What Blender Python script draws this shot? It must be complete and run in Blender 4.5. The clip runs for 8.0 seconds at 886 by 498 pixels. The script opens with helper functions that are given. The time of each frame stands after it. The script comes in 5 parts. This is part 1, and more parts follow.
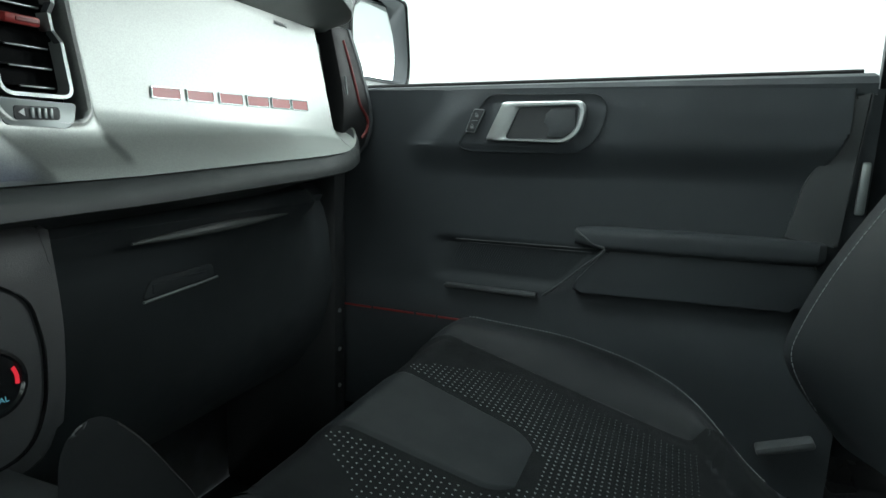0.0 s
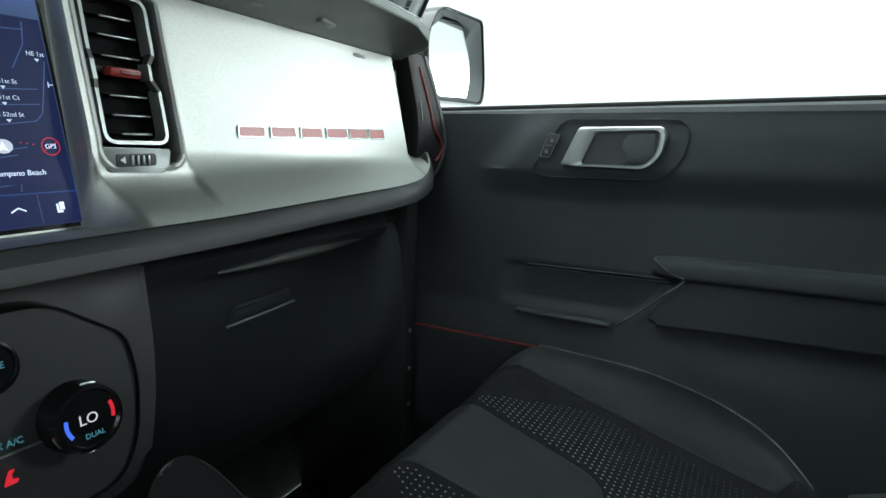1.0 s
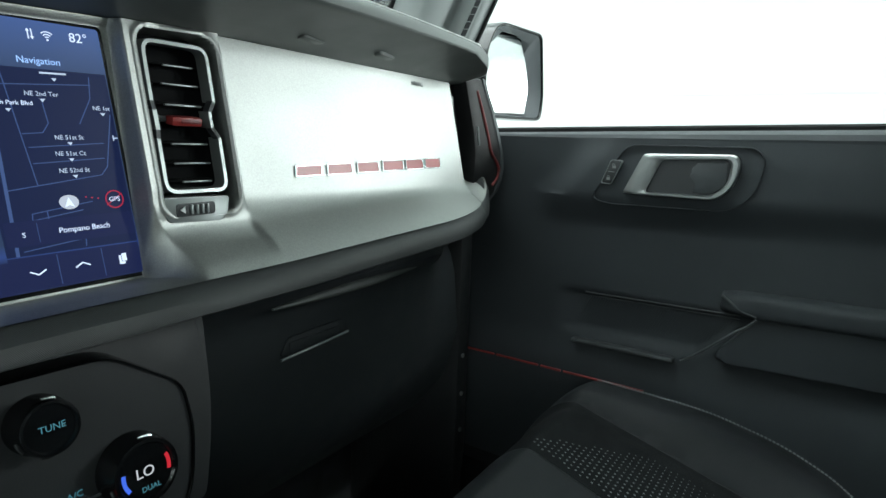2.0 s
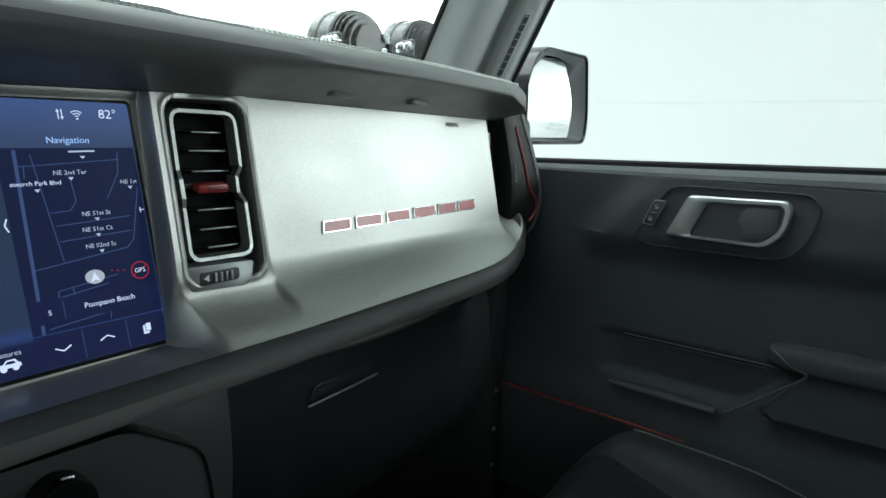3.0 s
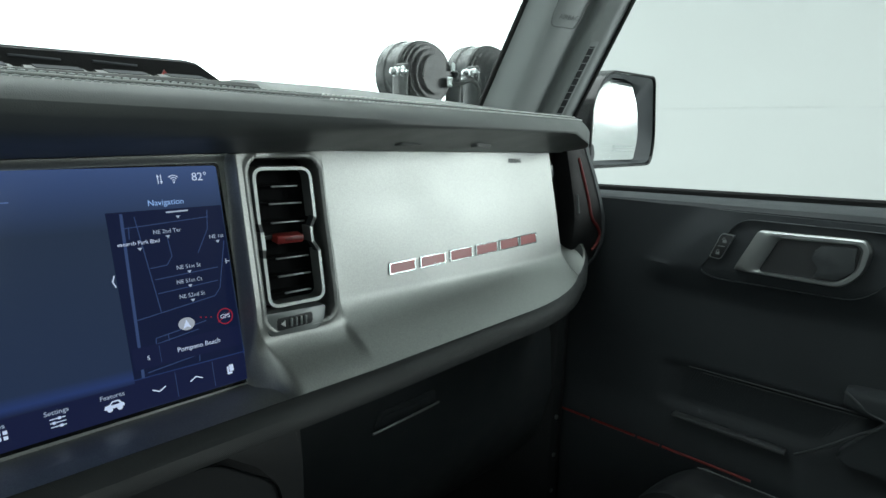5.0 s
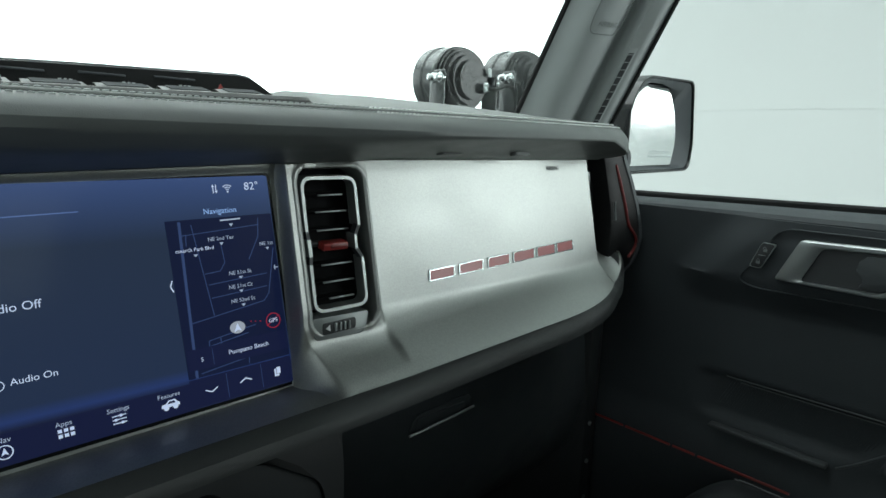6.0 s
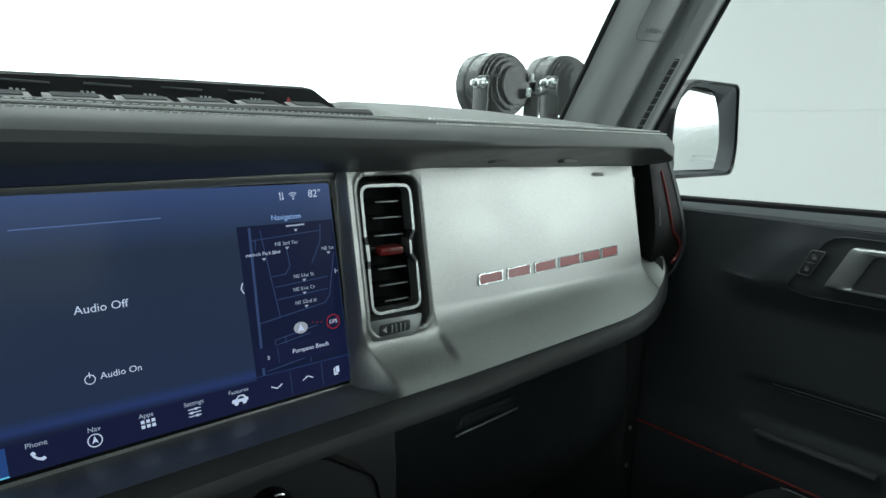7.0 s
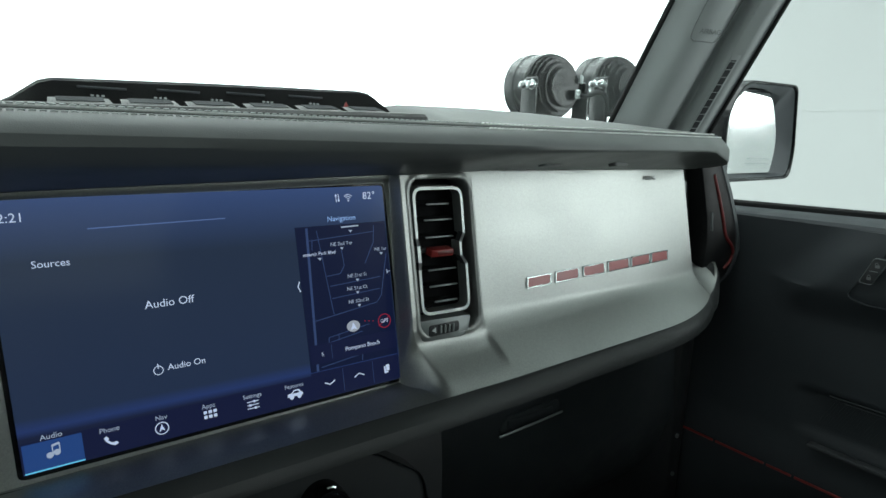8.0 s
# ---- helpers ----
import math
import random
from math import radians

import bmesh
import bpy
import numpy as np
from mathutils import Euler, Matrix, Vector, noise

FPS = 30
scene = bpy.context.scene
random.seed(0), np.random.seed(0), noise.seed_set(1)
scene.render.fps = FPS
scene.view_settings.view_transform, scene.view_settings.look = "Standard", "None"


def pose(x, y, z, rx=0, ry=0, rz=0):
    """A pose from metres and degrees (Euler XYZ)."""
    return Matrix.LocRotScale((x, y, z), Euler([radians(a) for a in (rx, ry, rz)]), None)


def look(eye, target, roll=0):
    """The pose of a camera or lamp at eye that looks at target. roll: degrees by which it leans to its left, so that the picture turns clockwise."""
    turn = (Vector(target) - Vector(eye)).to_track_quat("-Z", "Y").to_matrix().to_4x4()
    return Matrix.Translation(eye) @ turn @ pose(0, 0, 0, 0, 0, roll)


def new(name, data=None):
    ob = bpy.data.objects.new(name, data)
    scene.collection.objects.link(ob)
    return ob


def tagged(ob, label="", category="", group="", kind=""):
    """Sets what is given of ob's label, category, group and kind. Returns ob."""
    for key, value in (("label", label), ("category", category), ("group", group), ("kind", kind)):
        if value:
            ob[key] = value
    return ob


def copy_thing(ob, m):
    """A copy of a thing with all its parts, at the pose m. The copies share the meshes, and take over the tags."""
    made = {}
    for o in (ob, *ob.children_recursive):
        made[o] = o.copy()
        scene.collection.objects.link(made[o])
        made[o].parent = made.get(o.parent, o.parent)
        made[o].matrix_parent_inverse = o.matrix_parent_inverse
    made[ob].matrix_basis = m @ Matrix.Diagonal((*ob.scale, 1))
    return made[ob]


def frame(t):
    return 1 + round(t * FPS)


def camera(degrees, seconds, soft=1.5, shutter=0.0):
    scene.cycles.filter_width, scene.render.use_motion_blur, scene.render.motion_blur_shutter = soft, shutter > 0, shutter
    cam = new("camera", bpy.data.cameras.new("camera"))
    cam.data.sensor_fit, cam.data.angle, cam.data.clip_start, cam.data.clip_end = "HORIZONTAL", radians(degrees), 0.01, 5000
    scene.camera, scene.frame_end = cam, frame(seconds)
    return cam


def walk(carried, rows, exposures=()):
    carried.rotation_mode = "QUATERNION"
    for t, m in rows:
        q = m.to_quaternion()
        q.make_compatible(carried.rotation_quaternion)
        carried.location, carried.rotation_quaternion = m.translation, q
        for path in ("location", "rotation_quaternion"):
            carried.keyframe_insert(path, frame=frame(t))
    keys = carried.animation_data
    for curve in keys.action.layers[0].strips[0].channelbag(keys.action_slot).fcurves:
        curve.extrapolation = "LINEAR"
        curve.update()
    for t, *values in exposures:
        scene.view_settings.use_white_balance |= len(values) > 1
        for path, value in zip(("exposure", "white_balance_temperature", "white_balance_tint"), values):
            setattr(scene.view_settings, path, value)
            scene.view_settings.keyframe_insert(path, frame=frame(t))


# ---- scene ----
cam = camera(74.1, 8.0, 1.5)
PATH = [
    (0, (-0.083, -0.392, 1.188), (1.753, 0.316, 0.828), 1.8),
    (0.5, (-0.083, -0.39, 1.206), (1.696, 0.452, 0.854), 1.8),
    (1, (-0.078, -0.387, 1.215), (1.659, 0.538, 0.862), 1.8),
    (1.5, (-0.078, -0.381, 1.225), (1.618, 0.617, 0.869), 1.9),
    (2, (-0.062, -0.372, 1.248), (1.584, 0.705, 0.888), 1.9),
    (2.2, (-0.055, -0.368, 1.259), (1.573, 0.737, 0.901), 2.1),
    (3.3, (-0.033, -0.374, 1.302), (1.494, 0.865, 0.934), 2.1),
    (3.5, (-0.03, -0.376, 1.304), (1.478, 0.886, 0.942), 1.9),
    (4, (-0.028, -0.377, 1.314), (1.449, 0.921, 0.95), 1.9),
    (4.5, (-0.037, -0.378, 1.324), (1.411, 0.952, 0.958), 1.9),
    (6, (-0.058, -0.377, 1.339), (1.285, 1.058, 0.97), 2.1),
    (6.5, (-0.067, -0.376, 1.34), (1.241, 1.091, 0.97), 2.1),
    (7, (-0.08, -0.376, 1.345), (1.183, 1.129, 0.974), 2.1),
    (7.5, (-0.086, -0.376, 1.349), (1.123, 1.172, 0.974), 2.2),
    (8, (-0.089, -0.376, 1.348), (1.063, 1.215, 0.97), 2.3),
]
EXPOSURES = [(0.0, 0.92), (0.6, 0.88), (1.5, 0.80), (2.2, 0.66), (3.4, 0.10), (4.7, -0.07), (6.0, -0.15), (8.0, -0.20)]
walk(cam, [(t, look(eye, target, roll)) for t, eye, target, roll in PATH], EXPOSURES)

# ---- world and lights ----
world = bpy.data.worlds.new("studio_world")
world.use_nodes = True
scene.world = world
world.node_tree.nodes["Background"].inputs[0].default_value = (0.90, 1.0, 0.98, 1)
world.node_tree.nodes["Background"].inputs[1].default_value = 0.05


SIDE_LAMP = (3.9, -2.1, 2.06)


def area_lamp(name, eye, target, sx, sy, watts, color=(0.90, 1.0, 0.99)):
    data = bpy.data.lights.new(name, "AREA")
    data.shape, data.size, data.size_y, data.energy, data.color = "RECTANGLE", sx, sy, watts, color
    ob = new(name, data)
    ob.matrix_world = look(eye, target)
    return tagged(ob, "large white studio softbox lighting the car", "studio light", kind="structure")


area_lamp("studio_light_ceiling", (0.0, 0.5, 3.75), (0.0, 0.5, 0), 3.2, 7.0, 260)
area_lamp("studio_light_front", (0.0, 6.15, 2.0), (0, 0, 2.0), 8.4, 4.0, 250)
area_lamp("studio_light_corner", (3.28, 4.33, 2.0), (0.58, 3.01, 2.0), 4.0, 4.0, 120)
area_lamp("studio_light_left", (-3.9, -1.8, 1.9), (0.3, 0.0, 1.2), 4.5, 2.6, 49)
area_lamp("studio_light_right", (3.1, -3.3, 2.0), (-0.6, 0.0, 1.2), 1.4, 1.6, 118)
area_lamp("studio_light_side", SIDE_LAMP, (0.5, 0.0, 1.3), 0.20, 0.20, 1.6).data.shape = "DISK"

# ---- materials ----


def material(name, color, rough=0.5, metal=0.0, grain=0.0, grain_size=900.0, vary=0.12, vary_size=9.0, spec=0.5, kind="noise", rough_vary=0.06, coat=0.0):
    """Principled surface with a fine relief and a slow change of colour and gloss, both in object space."""
    m = bpy.data.materials.new(name)
    m.use_nodes = True
    nt = m.node_tree
    p = nt.nodes["Principled BSDF"]
    p.inputs["Metallic"].default_value = metal
    p.inputs["Specular IOR Level"].default_value = spec
    p.inputs["Coat Weight"].default_value = coat
    p.inputs["Coat Roughness"].default_value = 0.15
    tc = nt.nodes.new("ShaderNodeTexCoord")
    n = nt.nodes.new("ShaderNodeTexNoise")
    n.inputs["Scale"].default_value = vary_size
    n.inputs["Detail"].default_value = 5
    nt.links.new(tc.outputs["Object"], n.inputs["Vector"])
    ramp = nt.nodes.new("ShaderNodeMapRange")
    ramp.inputs["From Min"].default_value, ramp.inputs["From Max"].default_value = 0.3, 0.7
    ramp.inputs["To Min"].default_value, ramp.inputs["To Max"].default_value = 1 - vary, 1 + vary
    nt.links.new(n.outputs["Fac"], ramp.inputs["Value"])
    mul = nt.nodes.new("ShaderNodeVectorMath")
    mul.operation = "SCALE"
    mul.inputs[0].default_value = color
    nt.links.new(ramp.outputs["Result"], mul.inputs["Scale"])
    nt.links.new(mul.outputs["Vector"], p.inputs["Base Color"])
    rr = nt.nodes.new("ShaderNodeMapRange")
    rr.inputs["From Min"].default_value, rr.inputs["From Max"].default_value = 0.3, 0.7
    rr.inputs["To Min"].default_value, rr.inputs["To Max"].default_value = rough - rough_vary, rough + rough_vary
    n2 = nt.nodes.new("ShaderNodeTexNoise")
    n2.inputs["Scale"].default_value = vary_size * 4
    n2.inputs["Detail"].default_value = 4
    nt.links.new(tc.outputs["Object"], n2.inputs["Vector"])
    nt.links.new(n2.outputs["Fac"], rr.inputs["Value"])
    nt.links.new(rr.outputs["Result"], p.inputs["Roughness"])
    if grain > 0:
        if kind == "leather":
            g = nt.nodes.new("ShaderNodeTexVoronoi")
            g.feature = "SMOOTH_F1"
            out = g.outputs["Distance"]
        else:
            g = nt.nodes.new("ShaderNodeTexNoise")
            g.inputs["Detail"].default_value = 3
            out = g.outputs["Fac"]
        g.inputs["Scale"].default_value = grain_size
        nt.links.new(tc.outputs["Object"], g.inputs["Vector"])
        b = nt.nodes.new("ShaderNodeBump")
        b.inputs["Strength"].default_value = grain
        b.inputs["Distance"].default_value = 0.0006
        nt.links.new(out, b.inputs["Height"])
        nt.links.new(b.outputs["Normal"], p.inputs["Normal"])
    return m


def glow(name, color, strength):
    m = bpy.data.materials.new(name)
    m.use_nodes = True
    p = m.node_tree.nodes["Principled BSDF"]
    p.inputs["Base Color"].default_value = (0.01, 0.01, 0.012, 1)
    p.inputs["Roughness"].default_value = 0.25
    p.inputs["Specular IOR Level"].default_value = 0.06
    p.inputs["Emission Color"].default_value = (*color, 1)
    p.inputs["Emission Strength"].default_value = strength
    return m


def flake_silver():
    """Satin silver paint with fine metal flake."""
    m = material("satin_silver_paint", (0.395, 0.412, 0.398), 0.495, 1.0, 0.10, 2600, 0.03, 6, rough_vary=0.03)
    nt = m.node_tree
    p = nt.nodes["Principled BSDF"]
    tc = nt.nodes.new("ShaderNodeTexCoord")
    v = nt.nodes.new("ShaderNodeTexVoronoi")
    v.inputs["Scale"].default_value = 1500
    nt.links.new(tc.outputs["Object"], v.inputs["Vector"])
    hue = nt.nodes.new("ShaderNodeMapRange")
    hue.inputs["To Min"].default_value, hue.inputs["To Max"].default_value = 0.88, 1.12
    nt.links.new(v.outputs["Color"], hue.inputs["Value"])
    old = p.inputs["Base Color"].links[0].from_socket
    s = nt.nodes.new("ShaderNodeVectorMath")
    s.operation = "SCALE"
    nt.links.new(old, s.inputs[0])
    nt.links.new(hue.outputs["Result"], s.inputs["Scale"])
    nt.links.new(s.outputs["Vector"], p.inputs["Base Color"])
    return m


def glass(name, tint=(1, 1, 1)):
    m = bpy.data.materials.new(name)
    m.use_nodes = True
    p = m.node_tree.nodes["Principled BSDF"]
    p.inputs["Base Color"].default_value = (*tint, 1)
    p.inputs["Roughness"].default_value = 0.0
    p.inputs["Transmission Weight"].default_value = 1.0
    p.inputs["IOR"].default_value = 1.45
    return m


SILVER = flake_silver()
SOFT = material("dark_soft_touch_dash", (0.122, 0.134, 0.131), 0.50, 0, 0.12, 1900, 0.08, 7, spec=0.45, kind="leather")
SOFT_TOP = material("dark_padded_dash_top", (0.132, 0.143, 0.138), 0.66, 0, 0.12, 1800, 0.10, 7, spec=0.30, kind="leather")
PLASTIC = material("dark_grained_plastic", (0.045, 0.053, 0.058), 0.60, 0, 0.15, 1600, 0.12, 8)
BLACK = material("black_plastic", (0.024, 0.0275, 0.030), 0.55, 0, 0.3, 1200, 0.15, 10)
GLOSS = material("gloss_black_plastic", (0.006, 0.007, 0.008), 0.16, 0, 0.0, 100, 0.1, 12)
LEATHER = material("charcoal_vinyl", (0.0125, 0.0152, 0.0170), 0.56, 0, 0.25, 1600, 0.08, 7, spec=0.22, kind="leather")
LEATHER_DARK = material("dark_vinyl_bolster", (0.0118, 0.0143, 0.0160), 0.60, 0, 0.25, 1600, 0.08, 7, spec=0.18, kind="leather")
MESH_CLOTH = material("black_perforated_cloth", (0.0062, 0.0076, 0.0085), 0.85, 0, 0.6, 1400, 0.15, 12, spec=0.15)
DOT = material("grey_cloth_dot", (0.12, 0.135, 0.135), 0.6, 0, 0.2, 2000, 0.25, 60)
PALE_THREAD = material("pale_grey_thread", (0.70, 0.73, 0.71), 0.7, 0, 0.0, 100, 0.2, 80)
THREAD = material("grey_thread", (0.28, 0.31, 0.30), 0.7, 0, 0.0, 100, 0.2, 80)
SEAT_THREAD = material("dark_grey_thread", (0.20, 0.22, 0.22), 0.7, 0, 0.0, 100, 0.2, 80)
HANDLE_METAL = material("brushed_handle_metal", (0.46, 0.49, 0.49), 0.36, 1.0, 0.02, 1800, 0.04, 25, rough_vary=0.02)
CHROME = material("satin_chrome", (0.62, 0.65, 0.65), 0.24, 1.0, 0.05, 2000, 0.04, 15, rough_vary=0.04)
DULL_METAL = material("dull_grey_metal_paint", (0.30, 0.33, 0.33), 0.38, 0.6, 0.05, 2000, 0.06, 15)
BRACKET_GREY = material("grey_bracket_paint", (0.035, 0.038, 0.039), 0.22, 0.2, 0.05, 2000, 0.06, 15)
DULL_PIPING = material("dark_grey_piping", (0.035, 0.039, 0.039), 0.55)
DARK_METAL = material("dark_grey_metal_paint", (0.13, 0.145, 0.145), 0.4, 0.5, 0.05, 2000, 0.06, 15)
BLOCK_GREY = material("mid_grey_metal_paint", (0.20, 0.22, 0.22), 0.42, 0.4, 0.05, 2000, 0.06, 15)
GRAB_BLACK = material("dark_grab_plastic", (0.0075, 0.0083, 0.009), 0.6, 0, 0.2, 1400, 0.12, 10, spec=0.3)
RED_RUBBER = material("dark_red_rubber", (0.15, 0.017, 0.016), 0.5, 0, 0.15, 1500, 0.10, 20)
FIN_BLACK = material("black_cast_metal", (0.030, 0.033, 0.034), 0.24, 0, 0.1, 900, 0.1, 20, spec=0.5)
FIN_DARK = material("black_fin_paint", (0.009, 0.010, 0.0105), 0.22, 0, 0.1, 900, 0.1, 20, spec=0.35)
RED = material("red_plastic", (0.23, 0.022, 0.020), 0.40, 0, 0.15, 1500, 0.10, 20)
RED_INLAY = material("red_enamel_inlay", (0.36, 0.045, 0.048), 0.38, 0, 0.05, 1500, 0.10, 30, spec=0.9)
PILLAR = material("grey_pillar_trim", (0.25, 0.272, 0.270), 0.58, 0, 0.35, 1300, 0.07, 6)
DOOR_SKIN = material("charcoal_door_plastic", (0.033, 0.0400, 0.0448), 0.66, 0, 0.4, 1000, 0.10, 6, spec=0.35)
CARPET = material("black_carpet", (0.046, 0.051, 0.057), 0.95, 0, 0.9, 700, 0.3, 30)
BODY = material("black_car_body_paint", (0.012, 0.013, 0.014), 0.25, 0, 0, 100, 0.05, 3, coat=0.6)
HEADLINER = material("grey_headliner", (0.10, 0.108, 0.106), 0.9, 0, 0.5, 900, 0.06, 5)
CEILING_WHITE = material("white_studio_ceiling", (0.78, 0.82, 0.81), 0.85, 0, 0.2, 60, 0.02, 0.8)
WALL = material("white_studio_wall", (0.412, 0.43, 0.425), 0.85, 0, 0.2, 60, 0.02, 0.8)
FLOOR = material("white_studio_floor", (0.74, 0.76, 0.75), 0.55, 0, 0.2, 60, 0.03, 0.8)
RUBBER = material("black_rubber", (0.012, 0.013, 0.0135), 0.75, 0, 0.2, 900, 0.1, 12, spec=0.2)
MIRROR = material("mirror_glass", (0.86, 0.90, 0.89), 0.13, 1.0, 0, 100, 0.01, 5, rough_vary=0.0)
VENT_BLACK = material("matt_vent_black", (0.004, 0.0045, 0.005), 0.9, 0, 0.2, 900, 0.1, 20, spec=0.15)
PALE_PRINT = material("pale_print", (0.46, 0.50, 0.50), 0.6)
PRINT = material("grey_print", (0.20, 0.22, 0.22), 0.6, 0, 0, 100, 0.05, 40)
WHITE_PRINT = material("white_print", (0.62, 0.65, 0.65), 0.55, 0, 0, 100, 0.05, 40)
GLASS = glass("windscreen_glass", (0.97, 1.0, 0.99))
def ribbed():
    """Dark trim with fine slanted ribs."""
    m = material("dark_ribbed_trim", (0.040, 0.045, 0.046), 0.5, 0, 0.0)
    nt = m.node_tree
    tc = nt.nodes.new("ShaderNodeTexCoord")
    mp = nt.nodes.new("ShaderNodeMapping")
    mp.inputs["Rotation"].default_value = (0, radians(35), 0)
    w = nt.nodes.new("ShaderNodeTexWave")
    w.inputs["Scale"].default_value = 420
    b = nt.nodes.new("ShaderNodeBump")
    b.inputs["Strength"].default_value, b.inputs["Distance"].default_value = 0.35, 0.0005
    nt.links.new(tc.outputs["Object"], mp.inputs["Vector"])
    nt.links.new(mp.outputs["Vector"], w.inputs["Vector"])
    nt.links.new(w.outputs["Fac"], b.inputs["Height"])
    nt.links.new(b.outputs["Normal"], nt.nodes["Principled BSDF"].inputs["Normal"])
    return m


RIBBED = ribbed()
# pillar trim darkened: the shade of its groove and embossing is in the colour
PILLAR_SHADE = material("shaded_pillar_emboss", (0.16, 0.175, 0.175), 0.6)
FRAME_SILVER = material("satin_silver_trim", (0.27, 0.295, 0.29), 0.38, 0.75, 0.05, 2000, 0.05, 20)
GREY_BTN = material("grey_button_plastic", (0.038, 0.042, 0.042), 0.55, 0, 0.4, 1500, 0.1, 25)

# ---- mesh helpers ----


def world_of(ob):
    m = ob.matrix_basis.copy()
    return world_of(ob.parent) @ ob.matrix_parent_inverse @ m if ob.parent else m


def part(name, bm, mat, parent=None, label="", smooth=True, sharp=35):
    """Links a bmesh, given in world metres, as one mesh under a thing or a part."""
    bmesh.ops.recalc_face_normals(bm, faces=bm.faces)
    me = bpy.data.meshes.new(name)
    if smooth:
        for f in bm.faces:
            f.smooth = True
        for e in bm.edges:
            if len(e.link_faces) == 2 and e.calc_face_angle(0) > radians(sharp):
                e.smooth = False
    bm.to_mesh(me)
    bm.free()
    me.materials.append(mat)
    ob = new(name, me)
    if parent:
        ob.parent = parent
        ob.matrix_parent_inverse = world_of(parent).inverted()
    if label:
        tagged(ob, label)
    return ob


def thing(name, at, label, category, group="", kind=""):
    ob = new(name)
    ob.empty_display_size = 0.02
    ob.matrix_basis = Matrix.Translation(at)
    return tagged(ob, label, category, group, kind)


def box(c, s, bevel=0.0, rot=None, seg=2):
    bm = bmesh.new()
    bmesh.ops.create_cube(bm, size=1)
    bmesh.ops.scale(bm, vec=s, verts=bm.verts)
    if bevel:
        bmesh.ops.bevel(bm, geom=bm.edges[:], offset=min(bevel, min(s) * 0.49), segments=seg, profile=0.5, affect="EDGES")
    m = Matrix.Translation(c)
    if rot is not None:
        m = m @ rot.to_4x4()
    bmesh.ops.transform(bm, matrix=m, verts=bm.verts)
    return bm


def grid(rows, wrap=False, cap=False):
    """A sheet through rows of points; wrap closes each row; cap fills the first and last row."""
    bm = bmesh.new()
    vs = [[bm.verts.new(p) for p in row] for row in rows]
    n = len(rows[0])
    for a, b in zip(vs, vs[1:]):
        for i in range(n if wrap else n - 1):
            j = (i + 1) % n
            bm.faces.new((a[i], a[j], b[j], b[i]))
    if cap:
        bm.faces.new(vs[0])
        bm.faces.new(vs[-1])
    return bm


def slab(rows, off):
    """A sheet with thickness: rows of points and the same moved by off, joined at the rim."""
    off = Vector(off)
    n, m = len(rows), len(rows[0])
    bm = bmesh.new()
    a = [[bm.verts.new(p) for p in r] for r in rows]
    b = [[bm.verts.new(Vector(p) + off) for p in r] for r in rows]
    for i in range(n - 1):
        for j in range(m - 1):
            bm.faces.new((a[i][j], a[i][j + 1], a[i + 1][j + 1], a[i + 1][j]))
            bm.faces.new((b[i][j], b[i + 1][j], b[i + 1][j + 1], b[i][j + 1]))
    for i in range(n - 1):
        bm.faces.new((a[i][0], a[i + 1][0], b[i + 1][0], b[i][0]))
        bm.faces.new((a[i][-1], b[i][-1], b[i + 1][-1], a[i + 1][-1]))
    for j in range(m - 1):
        bm.faces.new((a[0][j], b[0][j], b[0][j + 1], a[0][j + 1]))
        bm.faces.new((a[-1][j], a[-1][j + 1], b[-1][j + 1], b[-1][j]))
    return bm


def rounded(poly, r, n=4):
    """The polygon with its corners rounded; r is one radius or one for each corner."""
    out = []
    k = len(poly)
    for i in range(k):
        p, a, b = Vector(poly[i]), Vector(poly[i - 1]), Vector(poly[(i + 1) % k])
        ri = r[i] if isinstance(r, (list, tuple)) else r
        u, v = (a - p), (b - p)
        d = min(ri, u.length * 0.49, v.length * 0.49)
        if d < 1e-5:
            out.append((p.x, p.y))
            continue
        s, e = p + u.normalized() * d, p + v.normalized() * d
        for q in range(n + 1):
            f = q / n
            w = s * (1 - f) ** 2 + p * 2 * f * (1 - f) + e * f * f
            out.append((w.x, w.y))
    return out


def plate(poly, to3, depth, bevel=0.0, seg=2, hole=None):
    """A prism of a polygon: to3(a, b, d) places it; d runs from 0 at the front to depth. hole: an inner polygon of as many points."""
    bm = bmesh.new()
    if hole is None:
        front = [bm.verts.new(to3(a, b, 0)) for a, b in poly]
        back = [bm.verts.new(to3(a, b, depth)) for a, b in poly]
        f = bm.faces.new(front)
        bm.faces.new(back)
        n = len(poly)
        for i in range(n):
            bm.faces.new((front[i], front[(i + 1) % n], back[(i + 1) % n], back[i]))
        if bevel:
            bmesh.ops.bevel(bm, geom=list(f.edges), offset=bevel, segments=seg, profile=0.5, affect="EDGES")
        return bm
    n = len(poly)
    rings = []
    ins = bevel
    mid = [((p[0] + q[0]) / 2, (p[1] + q[1]) / 2) for p, q in zip(poly, hole)]

    def toward(ps, f):
        return [(p[0] + (m[0] - p[0]) * f, p[1] + (m[1] - p[1]) * f) for p, m in zip(ps, mid)]
    for ps, d in ((poly, depth), (poly, ins), (toward(poly, 0.5), 0.0), (toward(hole, 0.5), 0.0), (hole, ins), (hole, depth)):
        rings.append([bm.verts.new(to3(a, b, d)) for a, b in ps])
    for q in range(6):
        a, b = rings[q], rings[(q + 1) % 6]
        for i in range(n):
            j = (i + 1) % n
            bm.faces.new((a[i], a[j], b[j], b[i]))
    return bm


